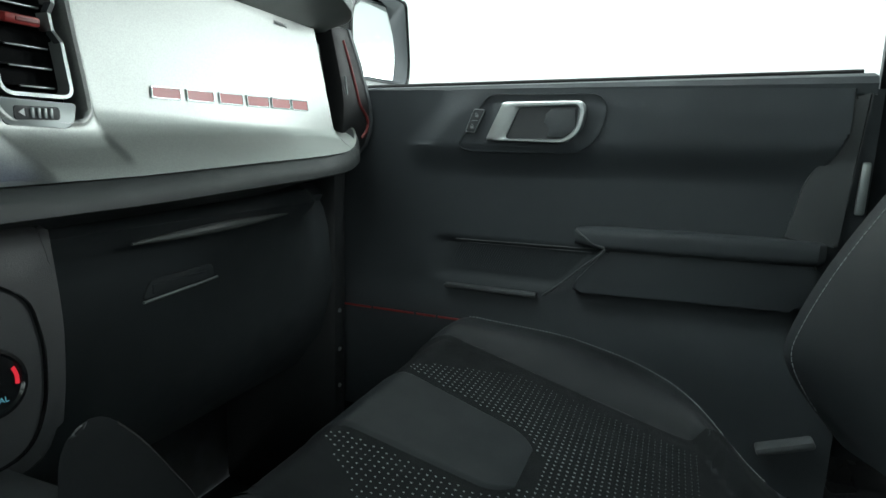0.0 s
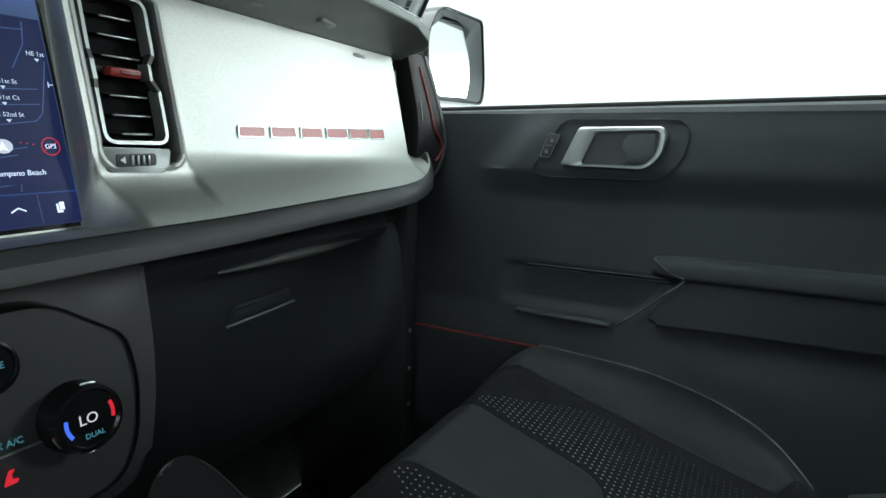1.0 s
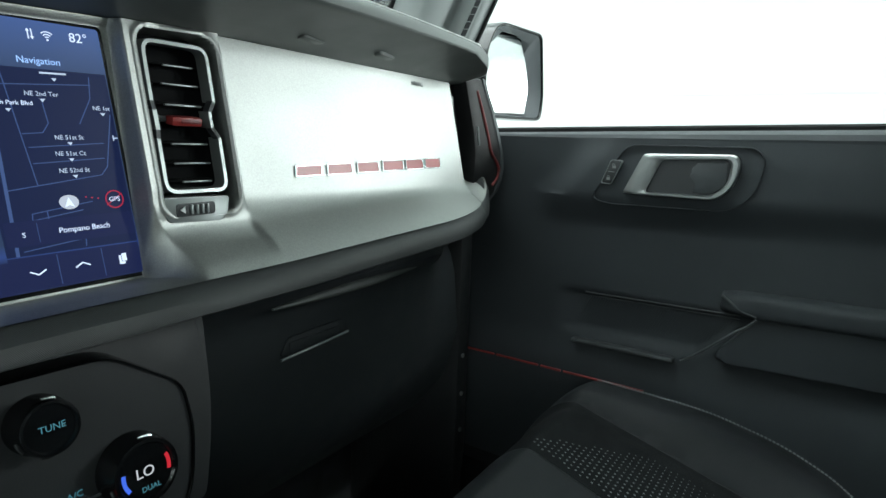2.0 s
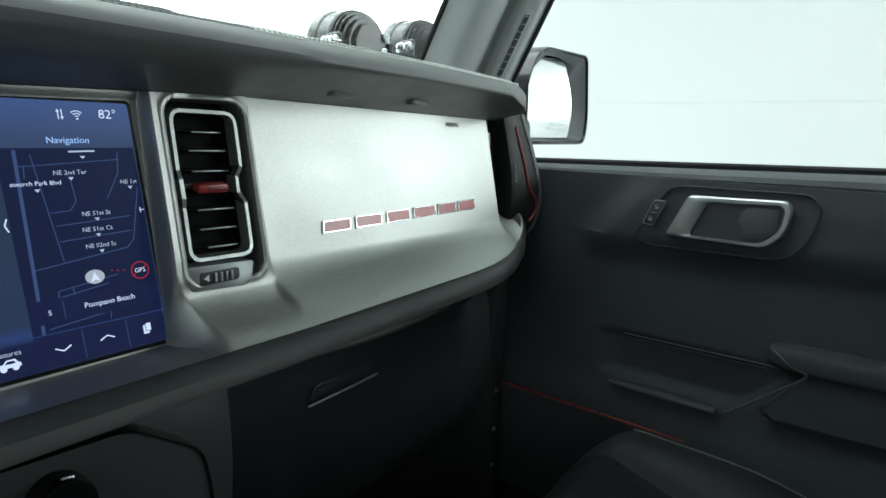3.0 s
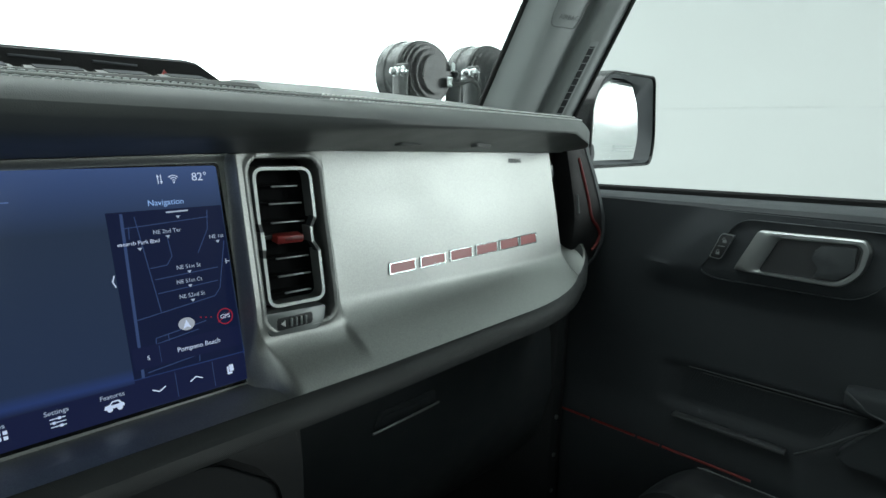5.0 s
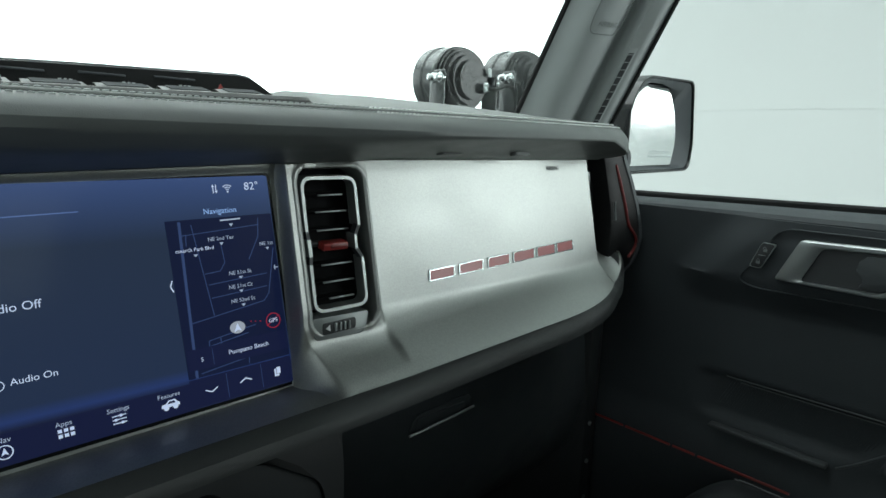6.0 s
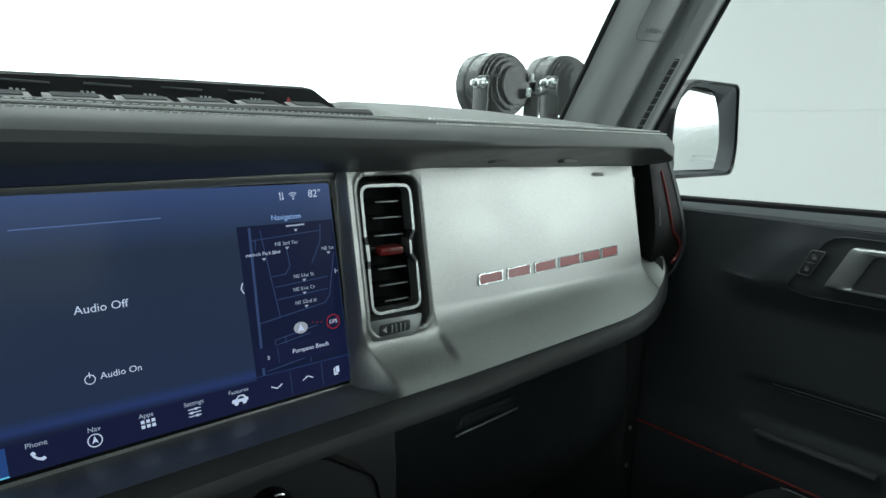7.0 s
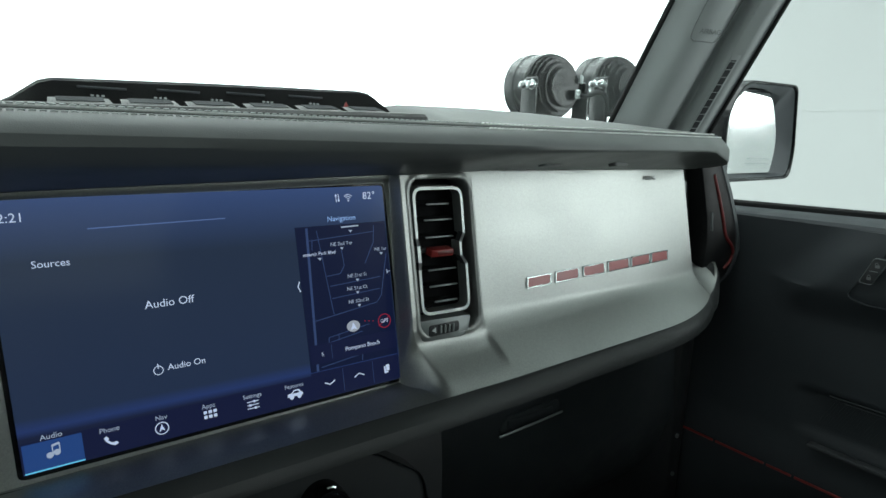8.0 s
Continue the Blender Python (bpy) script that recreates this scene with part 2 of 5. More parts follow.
def tube(path, r, n=8, cap=True):
    path = [Vector(p) for p in path]
    rows = []
    up = Vector((0.013, 0.021, 1))
    for i, p in enumerate(path):
        d = (path[min(i + 1, len(path) - 1)] - path[max(i - 1, 0)]).normalized()
        s = d.cross(up).normalized() if abs(d.dot(up.normalized())) < 0.98 else d.cross(Vector((1, 0, 0.01))).normalized()
        t = s.cross(d)
        ri = r[i] if isinstance(r, (list, tuple)) else r
        rows.append([p + (s * math.cos(2 * math.pi * k / n) + t * math.sin(2 * math.pi * k / n)) * ri for k in range(n)])
    return grid(rows, True, cap)


def turned(profile, m, n=40):
    """A turned body: profile of (radius, along z), closed at both ends, placed by m."""
    rows = [[m @ Vector((r * math.cos(2 * math.pi * k / n), r * math.sin(2 * math.pi * k / n), z)) for k in range(n)] for r, z in profile]
    return grid(rows, True, True)


def join(*bms):
    out = bmesh.new()
    for b in bms:
        me = bpy.data.meshes.new("tmp")
        b.to_mesh(me)
        b.free()
        out.from_mesh(me)
        bpy.data.meshes.remove(me)
    return out


def smooth_curve(pts, n=6):
    """Points along a smooth line through pts."""
    P = [Vector(p) for p in pts]
    out = []
    for i in range(len(P) - 1):
        a, b, c, d = P[max(i - 1, 0)], P[i], P[i + 1], P[min(i + 2, len(P) - 1)]
        for k in range(n):
            t = k / n
            out.append(0.5 * (2 * b + (c - a) * t + (2 * a - 5 * b + 4 * c - d) * t * t + (3 * b - a - 3 * c + d) * t ** 3))
    out.append(P[-1])
    return out


def lettering(text, size, m, depth=0.0002):
    """A bmesh of a line of text, centred, lying in the xy plane of m."""
    cu = bpy.data.curves.new("text", "FONT")
    cu.body, cu.size, cu.align_x, cu.align_y, cu.extrude = text, size, "CENTER", "CENTER", depth
    cu.resolution_u = 3
    ob = new("text", cu)
    dg = bpy.context.evaluated_depsgraph_get()
    me = bpy.data.meshes.new_from_object(ob.evaluated_get(dg))
    bm = bmesh.new()
    bm.from_mesh(me)
    bmesh.ops.transform(bm, matrix=m, verts=bm.verts)
    bpy.data.objects.remove(ob)
    bpy.data.curves.remove(cu)
    bpy.data.meshes.remove(me)
    return bm


def sstep(x, a, b):
    t = min(1, max(0, (x - a) / (b - a)))
    return t * t * (3 - 2 * t)


def smin(a, b, k):
    h = max(k - abs(a - b), 0) / k
    return min(a, b) - h * h * k * 0.25


def lerp(a, b, t):
    return a + (b - a) * t


def facing(px, pz, y, tilt=0.0, rz=0.0):
    """A frame on a surface that faces the cabin's rear: local x to the right, y up, z towards the rear."""
    return Matrix.Translation((px, y, pz)) @ Euler((radians(90 - tilt), 0, radians(rz))).to_matrix().to_4x4()

# ---- studio and car shell ----
part("floor", box((0, 0.5, -0.05), (8.8, 11.8, 0.1)), FLOOR, None, "", False)
tagged(bpy.data.objects["floor"], "plain white studio floor", "floor", kind="structure")
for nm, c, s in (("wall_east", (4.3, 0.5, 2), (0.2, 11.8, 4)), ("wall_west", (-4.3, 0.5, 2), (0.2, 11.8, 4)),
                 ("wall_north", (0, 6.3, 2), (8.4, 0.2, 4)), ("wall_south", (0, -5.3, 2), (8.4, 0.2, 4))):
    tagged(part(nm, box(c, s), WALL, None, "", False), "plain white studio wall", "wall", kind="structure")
tagged(part("ceiling", box((0, 0.5, 4.05), (8.8, 11.8, 0.1)), CEILING_WHITE, None, "", False), "plain white studio ceiling", "ceiling", kind="structure")
tagged(part("trim", box((4.1990, 0.5, 1.604), (0.002, 11.0, 0.003), 0.0005), WALL, None), "thin seam strip on the white studio wall", "wall trim", kind="structure")

CX = 0.02
shell = thing("car_shell", (CX, -0.8, 0.0), "black car body shell closing the cabin around the seats", "car body", kind="structure")
part("cabin_floor", box((CX, -0.85, 0.56), (1.5, 2.3, 0.06), 0.01), CARPET, shell, "black carpeted cabin floor")
part("firewall", box((CX, 0.33, 0.92), (1.46, 0.04, 0.7), 0.01), CARPET, shell)
part("roof", box((CX, -1.08, 1.86), (1.42, 1.95, 0.05), 0.02), HEADLINER, shell)
part("rear_wall", box((CX, -2.0, 0.95), (1.5, 0.06, 0.80), 0.02), BODY, shell)
# unseen driver's side wall, added up to the sill to block low light
part("unseen_left_side", box((-0.735, -0.85, 0.92), (0.05, 2.3, 0.68), 0.02), BODY, shell)
part("left_rear_pillar", box((-0.735, -0.665, 1.55), (0.06, 0.12, 0.60), 0.02), BLACK, shell)
part("right_side_rear", box((0.775, -1.295, 0.92), (0.05, 1.41, 0.68), 0.02), BODY, shell)
part("right_sill", box((0.735, -0.42, 0.68), (0.13, 1.15, 0.18), 0.03), BODY, shell)
part("right_cowl", box((0.748, 0.27, 0.92), (0.06, 0.24, 0.70), 0.01), BODY, shell)
part("left_cowl", box((-0.735, 0.36, 0.92), (0.05, 0.14, 0.70), 0.01), BODY, shell)
part("hood", box((CX, 0.95, 1.27), (1.76, 1.35, 0.06), 0.03), BODY, shell)
part("front_body", box((CX, 1.03, 0.85), (1.74, 1.3, 0.78), 0.05), BODY, shell)
part("left_pillar", tube([(-0.66, 0.16, 1.25), (-0.66, -0.12, 1.85)], 0.05, 12), PILLAR, shell)
part("roof_header", box((CX, -0.13, 1.84), (1.36, 0.07, 0.06), 0.02), PILLAR, shell)
part("rear_pillar", box((0.755, -0.665, 1.50), (0.06, 0.12, 0.70), 0.02), BLACK, shell)

# windscreen
ws = [[(x, 0.20 + 0.02 * (1 - (x / 0.62) ** 2) - 0.47 * (z - 1.36), z) for x in np.linspace(-0.60, 0.64, 13)] for z in np.linspace(1.30, 1.83, 7)]
w = part("window_1", slab(ws, (0, 0.005, 0.0)), GLASS)
w.visible_shadow = False
tagged(w, "clear curved windscreen above the dashboard", "windscreen", kind="structure")

# ---- dashboard ----
dash = thing("dashboard", (CX, 0.12, 1.10), "dark padded dashboard with a satin silver fascia and stitched top", "dashboard")


def lip_y(x):
    return -0.049 - 0.014 * (x - 0.08) + 1.9 * max(0, x - 0.42) ** 2


def lip_z(x):
    return 1.1547 + 0.026 * (x - 0.08) + 0.024 * max(0, x - 0.22)


def panel_y(x, z):
    return -0.001 + 0.050 * (x - 0.28) + 0.23 * (z - 1.215)


def screen_y(z):
    return -0.0018 + 0.15 * (z - 1.160)


def vent_y(z):
    return -0.003 + 0.20 * (z - 1.212)


def fascia_top(x):
    return 1.3195 - 0.034 * max(0, 0.22 - x)


def panel_section(x, f):
    """The panel curving out at its foot into the shelf that ends at the lip: y, z at f from 0 to 1."""
    zc = 1.1935
    ly, lz = lip_y(x), lip_z(x)
    z = lz + (fascia_top(x) - lz) * f ** 1.15
    shelf = ly + (z - lz) * (panel_y(x, zc) - ly) / (zc - lz)
    return smin(panel_y(x, z), shelf, 0.012), z


def pod_section(x, f):
    """The vent's pod, proud of the panel; below it a scoop cut back into the shelf."""
    y, z = panel_section(x, f)
    hump = y - 0.0065 * sstep(z, 1.182, 1.214) + 0.0040 * sstep(z, 1.162, 1.178) * (1 - sstep(z, 1.186, 1.200))
    return smin(vent_y(z) - 0.0030 - 0.0035 * sstep(x, 0.16, 0.21), hump, 0.010), z


def screen_section(x, f):
    """A level ledge from the lip back to the foot of the display, then up behind it."""
    ly, lz = lip_y(x), lip_z(x)
    zb = lz - 0.0030
    yb = screen_y(zb) - 0.0012
    if f < 0.30:
        q = f / 0.30
        return lerp(ly, yb, q), lerp(lz, zb, sstep(q, 0.0, 0.7))
    q = (f - 0.30) / 0.70
    top = fascia_top(x)
    z = lerp(zb, top, q)
    return screen_y(z) - 0.0012 - 0.0030 * sstep(z, top - 0.006, top - 0.001), z


def fascia_point(x, f):
    ya, za = screen_section(x, f)
    yb, zb = pod_section(x, f)
    yc, zc = panel_section(x, f)
    fl = 1 - sstep(zb, 1.150, 1.206)
    k = sstep(x, 0.2158 + 0.004 * fl, 0.2226 + 0.008 * fl)
    y, z = lerp(yb, yc, k), lerp(zb, zc, k)
    k = sstep(x, 0.1428 + 0.003 * fl, 0.1462 + 0.020 * fl)
    y, z = lerp(ya, y, k), lerp(za, z, k)
    # the hole for the vent, with a rounded rim
    qx, qz = abs(x - 0.1830) - 0.0182, abs(z - 1.2545) - 0.0488
    d = math.hypot(max(qx, 0), max(qz, 0)) + min(max(qx, qz), 0) - 0.0105
    if x > 0.150:
        y += 0.028 * (1 - sstep(d, -0.0020, 0.0004)) - 0.0012 * math.exp(-((d - 0.0030) / 0.0016) ** 2)
    return x, y, z


def fascia_y(x, z):
    """Depth of the fascia near its upper edge."""
    f = max(0, (z - lip_z(x)) / (fascia_top(x) - lip_z(x))) ** (1 / 1.15)
    return fascia_point(x, f)[1]


cols = [-0.45 + 0.02 * i for i in range(28)] + [0.112 + 0.004 * i for i in range(7)] + [0.139] + [0.1415 + 0.0006 * i for i in range(42)] + [0.1670 + 0.0011 * i for i in range(64)] + \
       [0.238 + 0.012 * i for i in range(27)] + [0.557, 0.5620, 0.5645]
rows = [[fascia_point(x, f / 110) for x in cols] for f in range(111)]
part("fascia", slab(rows, (0, 0.012, 0.001)), SILVER, dash, "satin silver fascia panel")
# the shelf runs on to the right as a shallow bowl that rises to the grab handle
END_LIP = smooth_curve([(0.5655, lip_y(0.5655), lip_z(0.5655)), (0.582, -0.0095, 1.1780), (0.598, -0.0025, 1.1815), (0.610, 0.0030, 1.1870), (0.6175, 0.0075, 1.1925), (0.623, 0.012, 1.198), (0.628, 0.018, 1.203)], 5)
END_BACK = smooth_curve([(0.5655, 0.016, 1.2000), (0.574, 0.034, 1.2020), (0.590, 0.048, 1.2040), (0.605, 0.055, 1.2060), (0.618, 0.055, 1.2090), (0.628, 0.050, 1.2120), (0.636, 0.044, 1.2160)], 5)
rows = []
for f in np.linspace(0, 1, 12):
    rows.append([Vector(p).lerp(Vector(q), f) - Vector((0, 0, 0.005 * math.sin(math.pi * f) * i / len(END_LIP))) for i, (p, q) in enumerate(zip(END_LIP, END_BACK))])
part("shelf_end", slab(rows, (0, 0.010, -0.004)), SILVER, dash)

# lower band under the silver lip, turning up round the end
rows = []
line = [(x, lip_y(x) + 0.002, lip_z(x) - 0.0012) for x in [-0.45 + 0.03 * i for i in range(33)] + [0.535, 0.55, 0.5655]] + [(p[0] + 0.0005, p[1] + 0.0015, p[2] - 0.0012) for p in END_LIP[2:]]
for i, (x, ly, lz) in enumerate(line):
    t = sstep(x, 0.1, 0.45)
    e = sstep(x, 0.545, 0.624)
    turn = radians(78) * e
    nx, ny = math.sin(turn), -math.cos(turn)
    drop = lerp(lerp(0.0185, 0.0205, t), 0.017, e)
    out = lerp(lerp(0.013, 0.009, t), 0.008, e)
    sec = [(-0.02, 0), (0, 0), (0.10, -0.06), (0.25, -0.10), (0.85, -0.40), (1.0, -0.70), (1.0, -0.92), (0.75, -1.0)]
    row = [(x + nx * out * a if a > 0 else x - nx * 0.004, ly + ny * out * a if a > 0 else ly - a, lz + drop * h) for a, h in sec]
    row += [(x - nx * 0.02, ly + 0.03, lz - drop * 1.4), (x - nx * 0.03, ly + 0.085, lz - drop * 2.2), (x - nx * 0.03, ly + 0.11, lz - 0.004)]
    rows.append(row)
part("lower_band", grid(rows, True, True), RIBBED, dash, "dark ribbed band below the silver lip")


def brow_y(x):
    return -0.066 + 0.2 * max(0, x - 0.1) ** 2 + min(0.085, 14.0 * max(0, x - 0.54) ** 2)


def seam_rise(x):
    """The seam climbs gently to the right and dips at the rounded end."""
    return 0.010 * (x - 0.2) - 0.005 * sstep(x, 0.585, 0.652)


def crest(x):
    return 0.085 + 0.10 * (x - 0.3), 1.3752 + 0.025 * min(0, x - 0.27) - 0.018 * max(0, x - 0.36)


rows = []
xs = [-0.62 + 0.03 * i for i in range(17)] + [-0.115, -0.109, -0.103, -0.097, -0.09] + [-0.08 + 0.03 * i for i in range(8)] + [0.147, 0.151, 0.155, 0.159, 0.163, 0.168, 0.174] + [0.18 + 0.03 * i for i in range(12)] + [0.545 + 0.0085 * i for i in range(10)] + [0.628, 0.636, 0.642, 0.646, 0.649, 0.651, 0.652]
for x in xs:
    b = brow_y(x)
    cy, cz = crest(x)
    e = max(0, x - 0.644) / 0.008
    sag = 0.003 * (1 - math.sqrt(max(0, 1 - e * e)))
    b += 1.6 * sag
    q = sstep(x, -0.112, -0.094) * (1 - sstep(x, 0.148, 0.180))
    lip = 0.0012 * (1 - sstep(x, 0.0, 0.26)) + 0.017 * sstep(x, 0.500, 0.580)
    ft = fascia_top(x)
    fy = max(b + 0.020, lerp(fascia_y(min(x, 0.556), ft), 0.038, sstep(x, 0.556, 0.590)))
    ze = 1.3385 + 0.012 * (x - 0.2) - lip
    up = seam_rise(x)
    r = 1 - sstep(x, 0.08, 0.30)
    row = [(x, 0.34, 1.31), (x, 0.26, 1.352), (x, cy + 0.06, cz - 0.003 - sag - 0.012 * q), (x, cy, lerp(cz, 1.3565, q) - sag), (x, lerp(cy, b, 0.3), lerp(cz - 0.004, 1.3560, q) - sag), (x, lerp(cy, b, 0.6), lerp(1.3610 + up, 1.3558, q) - sag),
           (x, b + 0.022, 1.3580 + up - sag), (x, b + 0.0175, 1.3568 + up - sag), (x, b + 0.0155, 1.3556 + up - sag), (x, b + 0.0135, 1.3553 + up - sag), (x, b + 0.009, 1.3533 + up * 0.8 - sag), (x, b + 0.003, 1.3487 + up * 0.6 - sag * 0.8), (x, b - 0.0010 + 0.002 * r, 1.3435 + up * 0.5 - sag * 0.5), (x, b - 0.0014 + 0.0045 * r, ze + 0.0022 + 0.0004 * r),
           (x, b - 0.0006 + 0.0075 * r, ze + 0.0006 - 0.0004 * r), (x, b + 0.0012 + 0.0115 * r, ze - 0.0032 * r), (x, b + 0.005 + 0.013 * r, ze - 0.0006 - 0.0055 * r), (x, b + 0.014 + 0.013 * r, ze - 0.0024 - 0.0072 * r), (x, lerp(b + 0.014, fy - 0.004, 0.6), lerp(ze, ft, 0.6)), (x, fy - 0.004, ft + 0.0008), (x, fy + 0.008, ft + 0.0004), (x, max(0.10, fy + 0.03), ft - 0.002), (x, 0.34, 1.28)]
    rows.append(row)
part("top_pad", grid([r[:9] for r in rows], True, True), SOFT_TOP, dash, "grey padded dash top with a stitched seam")
part("brow", grid([r[8:] for r in rows], True, True), SOFT, dash, "dark padded brow with a rolled edge")

def stitches(path, length, gap, r, lift=(0, 0, 0)):
    """Short thread bars along a path."""
    out = bmesh.new()
    P = [Vector(p) for p in path]
    run = [0.0]
    for a, b in zip(P, P[1:]):
        run.append(run[-1] + (b - a).length)

    def at(d):
        i = min(len(P) - 2, max(0, int(np.searchsorted(run, d)) - 1))
        return P[i].lerp(P[i + 1], (d - run[i]) / max(1e-9, run[i + 1] - run[i]))

    segs = [(at(k * (length + gap)), at(k * (length + gap) + length)) for k in range(int(run[-1] / (length + gap)))]
    for a, b in segs:
        a, b = a + Vector(lift), b + Vector(lift)
        t = (b - a).normalized()
        s = t.cross(Vector((0, 0.3, 1))).normalized() * r
        u = s.cross(t).normalized() * r
        q = [[out.verts.new(p + o) for o in (s, u, -s, -u)] for p in (a, a.lerp(b, 0.5) + u * 0.5, b)]
        for m, n in zip(q, q[1:]):
            for i in range(4):
                out.faces.new((m[i], m[(i + 1) % 4], n[(i + 1) % 4], n[i]))
    return out


# stitch seam along the rolled edge: a shallow ridge between two rows of stitches
part("seam_ridge", tube([(x, brow_y(x) + 0.0155, 1.3561 + seam_rise(x)) for x in np.linspace(-0.55, 0.640, 96)], 0.0008, 6), SOFT_TOP, dash)
for off, z in ((0.0195, 1.3580), (0.0105, 1.3549)):
    for x0, x1, r, thread in ((-0.3, 0.18, 0.00045, THREAD), (0.18, 0.640, 0.00060, PALE_THREAD)):
        path = [(x, brow_y(x) + off, z + seam_rise(x)) for x in np.linspace(x0, x1, 40)]
        tagged(part("stitching", stitches(path, 0.0028, 0.0012, r), thread, dash, "row of pale grey stitches"), kind="stuff")

# pill-shaped plates under the brow
for x in (0.297, 0.396):
    poly = rounded([(-0.016, -0.0045), (0.016, -0.0045), (0.016, 0.0045), (-0.016, 0.0045)], 0.0044, 5)
    mt = Matrix.Translation((x, lerp(brow_y(x), 0.028, 0.66), 1.3262)) @ Euler((radians(-9), 0, radians(14))).to_matrix().to_4x4()
    part("clip_cover", plate(poly, lambda a, b, d: mt @ Vector((a, b, -0.0009 + d)), 0.004, 0.0006), SOFT, dash)

# dash end: dark cheek and grab handle with a red strip
rows = []
for z, x0, xe, y0 in ((1.140, 0.605, 0.640, 0.048), (1.160, 0.606, 0.662, 0.034), (1.180, 0.610, 0.679, 0.026), (1.197, 0.612, 0.686, 0.023), (1.215, 0.612, 0.689, 0.022), (1.235, 0.612, 0.684, 0.022),
                      (1.260, 0.608, 0.673, 0.023), (1.290, 0.600, 0.658, 0.025), (1.318, 0.592, 0.641, 0.027), (1.3285, 0.590, 0.636, 0.028), (1.3305, 0.594, 0.632, 0.032)):
    ring = [(x0, y0 + 0.012), (x0 + 0.003, y0 + 0.003), (x0 + 0.010, y0), (xe - 0.006, y0), (xe - 0.0015, y0 + 0.0015), (xe + 0.001, y0 + 0.005), (xe + 0.009, y0 + 0.022), (xe + 0.014, y0 + 0.036), (xe + 0.018, y0 + 0.09), (x0 + 0.012, y0 + 0.10)]
    rows.append([(a, b, z) for a, b in ring])
grab = part("grab_handle", grid(rows, True, True), GRAB_BLACK, dash, "dark grab handle at the dash end with a red strip")
shell = []
for z, xe, y0 in ((1.150, 0.652, 0.042), (1.160, 0.662, 0.034), (1.180, 0.679, 0.026), (1.197, 0.686, 0.023), (1.215, 0.689, 0.022), (1.235, 0.684, 0.022), (1.260, 0.673, 0.023), (1.290, 0.658, 0.025), (1.318, 0.641, 0.027), (1.3300, 0.635, 0.028)):
    shell.append([(xe - 0.0070, y0 + 0.0006, z), (xe - 0.0060, y0 - 0.0012, z), (xe + 0.0030, y0 - 0.0002, z), (xe + 0.0065, y0 + 0.0045, z), (xe + 0.0142, y0 + 0.022, z), (xe + 0.0182, y0 + 0.036, z), (xe + 0.0192, y0 + 0.09, z), (xe + 0.012, y0 + 0.09, z), (xe + 0.004, y0 + 0.03, z)])
part("handle_shell", grid(shell, True, True), PLASTIC, grab, "grey outer shell of the grab handle")
strip = smooth_curve([(0.616, 0.0270, 1.314), (0.626, 0.0245, 1.292), (0.640, 0.0225, 1.262), (0.649, 0.0215, 1.240), (0.656, 0.0212, 1.231), (0.668, 0.0212, 1.222), (0.675, 0.0212, 1.211), (0.671, 0.0222, 1.199), (0.661, 0.0235, 1.190)], 6)
part("red_strip", tube(strip, 0.0021, 8), RED_RUBBER, grab, "red rubber strip")
part("dash_cheek", box((0.600, 0.12, 1.245), (0.05, 0.14, 0.17), 0.012), BLACK, dash)
part("cheek_wall", box((0.589, 0.075, 1.250), (0.034, 0.05, 0.150), 0.01), BLACK, dash)
part("side_vent", box((0.582, 0.044, 1.297), (0.006, 0.003, 0.016), 0.001, Euler((0, radians(-12), 0)).to_matrix()), DARK_METAL, dash, "small silver edge in the dark recess")
part("recess_bar", tube([(0.606, 0.018, 1.268), (0.610, 0.017, 1.245)], 0.0016, 6), DULL_METAL, dash)

# emblem: six plain plaques, silver rim with a red inlay
emblem = thing("dash_emblem", (0.395, 0.012, 1.216), "row of six red plaques with silver rims on the fascia", "emblem")
for x0, x1 in ((0.2782, 0.3105), (0.3170, 0.3515), (0.3585, 0.3930), (0.3990, 0.4358), (0.4402, 0.4750), (0.4784, 0.5115)):
    xc, hw, sk = (x0 + x1) / 2, (x1 - x0) / 2, 0.0008
    rise = (xc - 0.28) / 0.235
    zc, hh = 1.2196 + 0.0040 * rise, 0.0050 + 0.0012 * rise
    m = facing(xc, zc, panel_y(xc, zc) - 0.0006, math.degrees(math.atan(0.23)), math.degrees(math.atan(0.05)))
    m = m @ Matrix.Rotation(radians(0.9), 4, "Z")
    outer = rounded([(-hw - sk, -hh), (hw - sk, -hh), (hw + sk, hh), (-hw + sk, hh)], 0.0012, 3)
    inner = [(a * 0.93, b * 0.77) for a, b in outer]
    pl = part("plaque", plate(outer, lambda a, b, d: m @ Vector((a, b, 0.0012 - d)), 0.003, 0.0004, hole=inner), CHROME, emblem)
    part("inlay", plate(inner, lambda a, b, d: m @ Vector((a, b, 0.0006 - d)), 0.002), RED_INLAY, pl, "red enamel inlay")
m = facing(0.4890, 1.3105, panel_y(0.4890, 1.3105) - 0.0006, 13, 2.9)
part("airbag_text", lettering("AIRBAG", 0.0072, m), PRINT, dash, "grey AIRBAG lettering", False)

# ---- air vent ----
vent = thing("air_vent", (0.1825, 0.0, 1.190), "tall black air vent with silver frame and red slider", "air vent")


def on_vent(a, b, d, proud=0.0):
    """a: x, b: z, d: depth behind the frame's face."""
    return Vector((a, vent_y(b) - proud + d, b))


cxv = 0.1825
part("housing", plate(rounded([(0.1550, 1.2030), (0.2110, 1.2030), (0.2110, 1.3135), (0.1550, 1.3135)], 0.008), lambda a, b, d: on_vent(a, b, d, -0.010), 0.003), VENT_BLACK, vent)


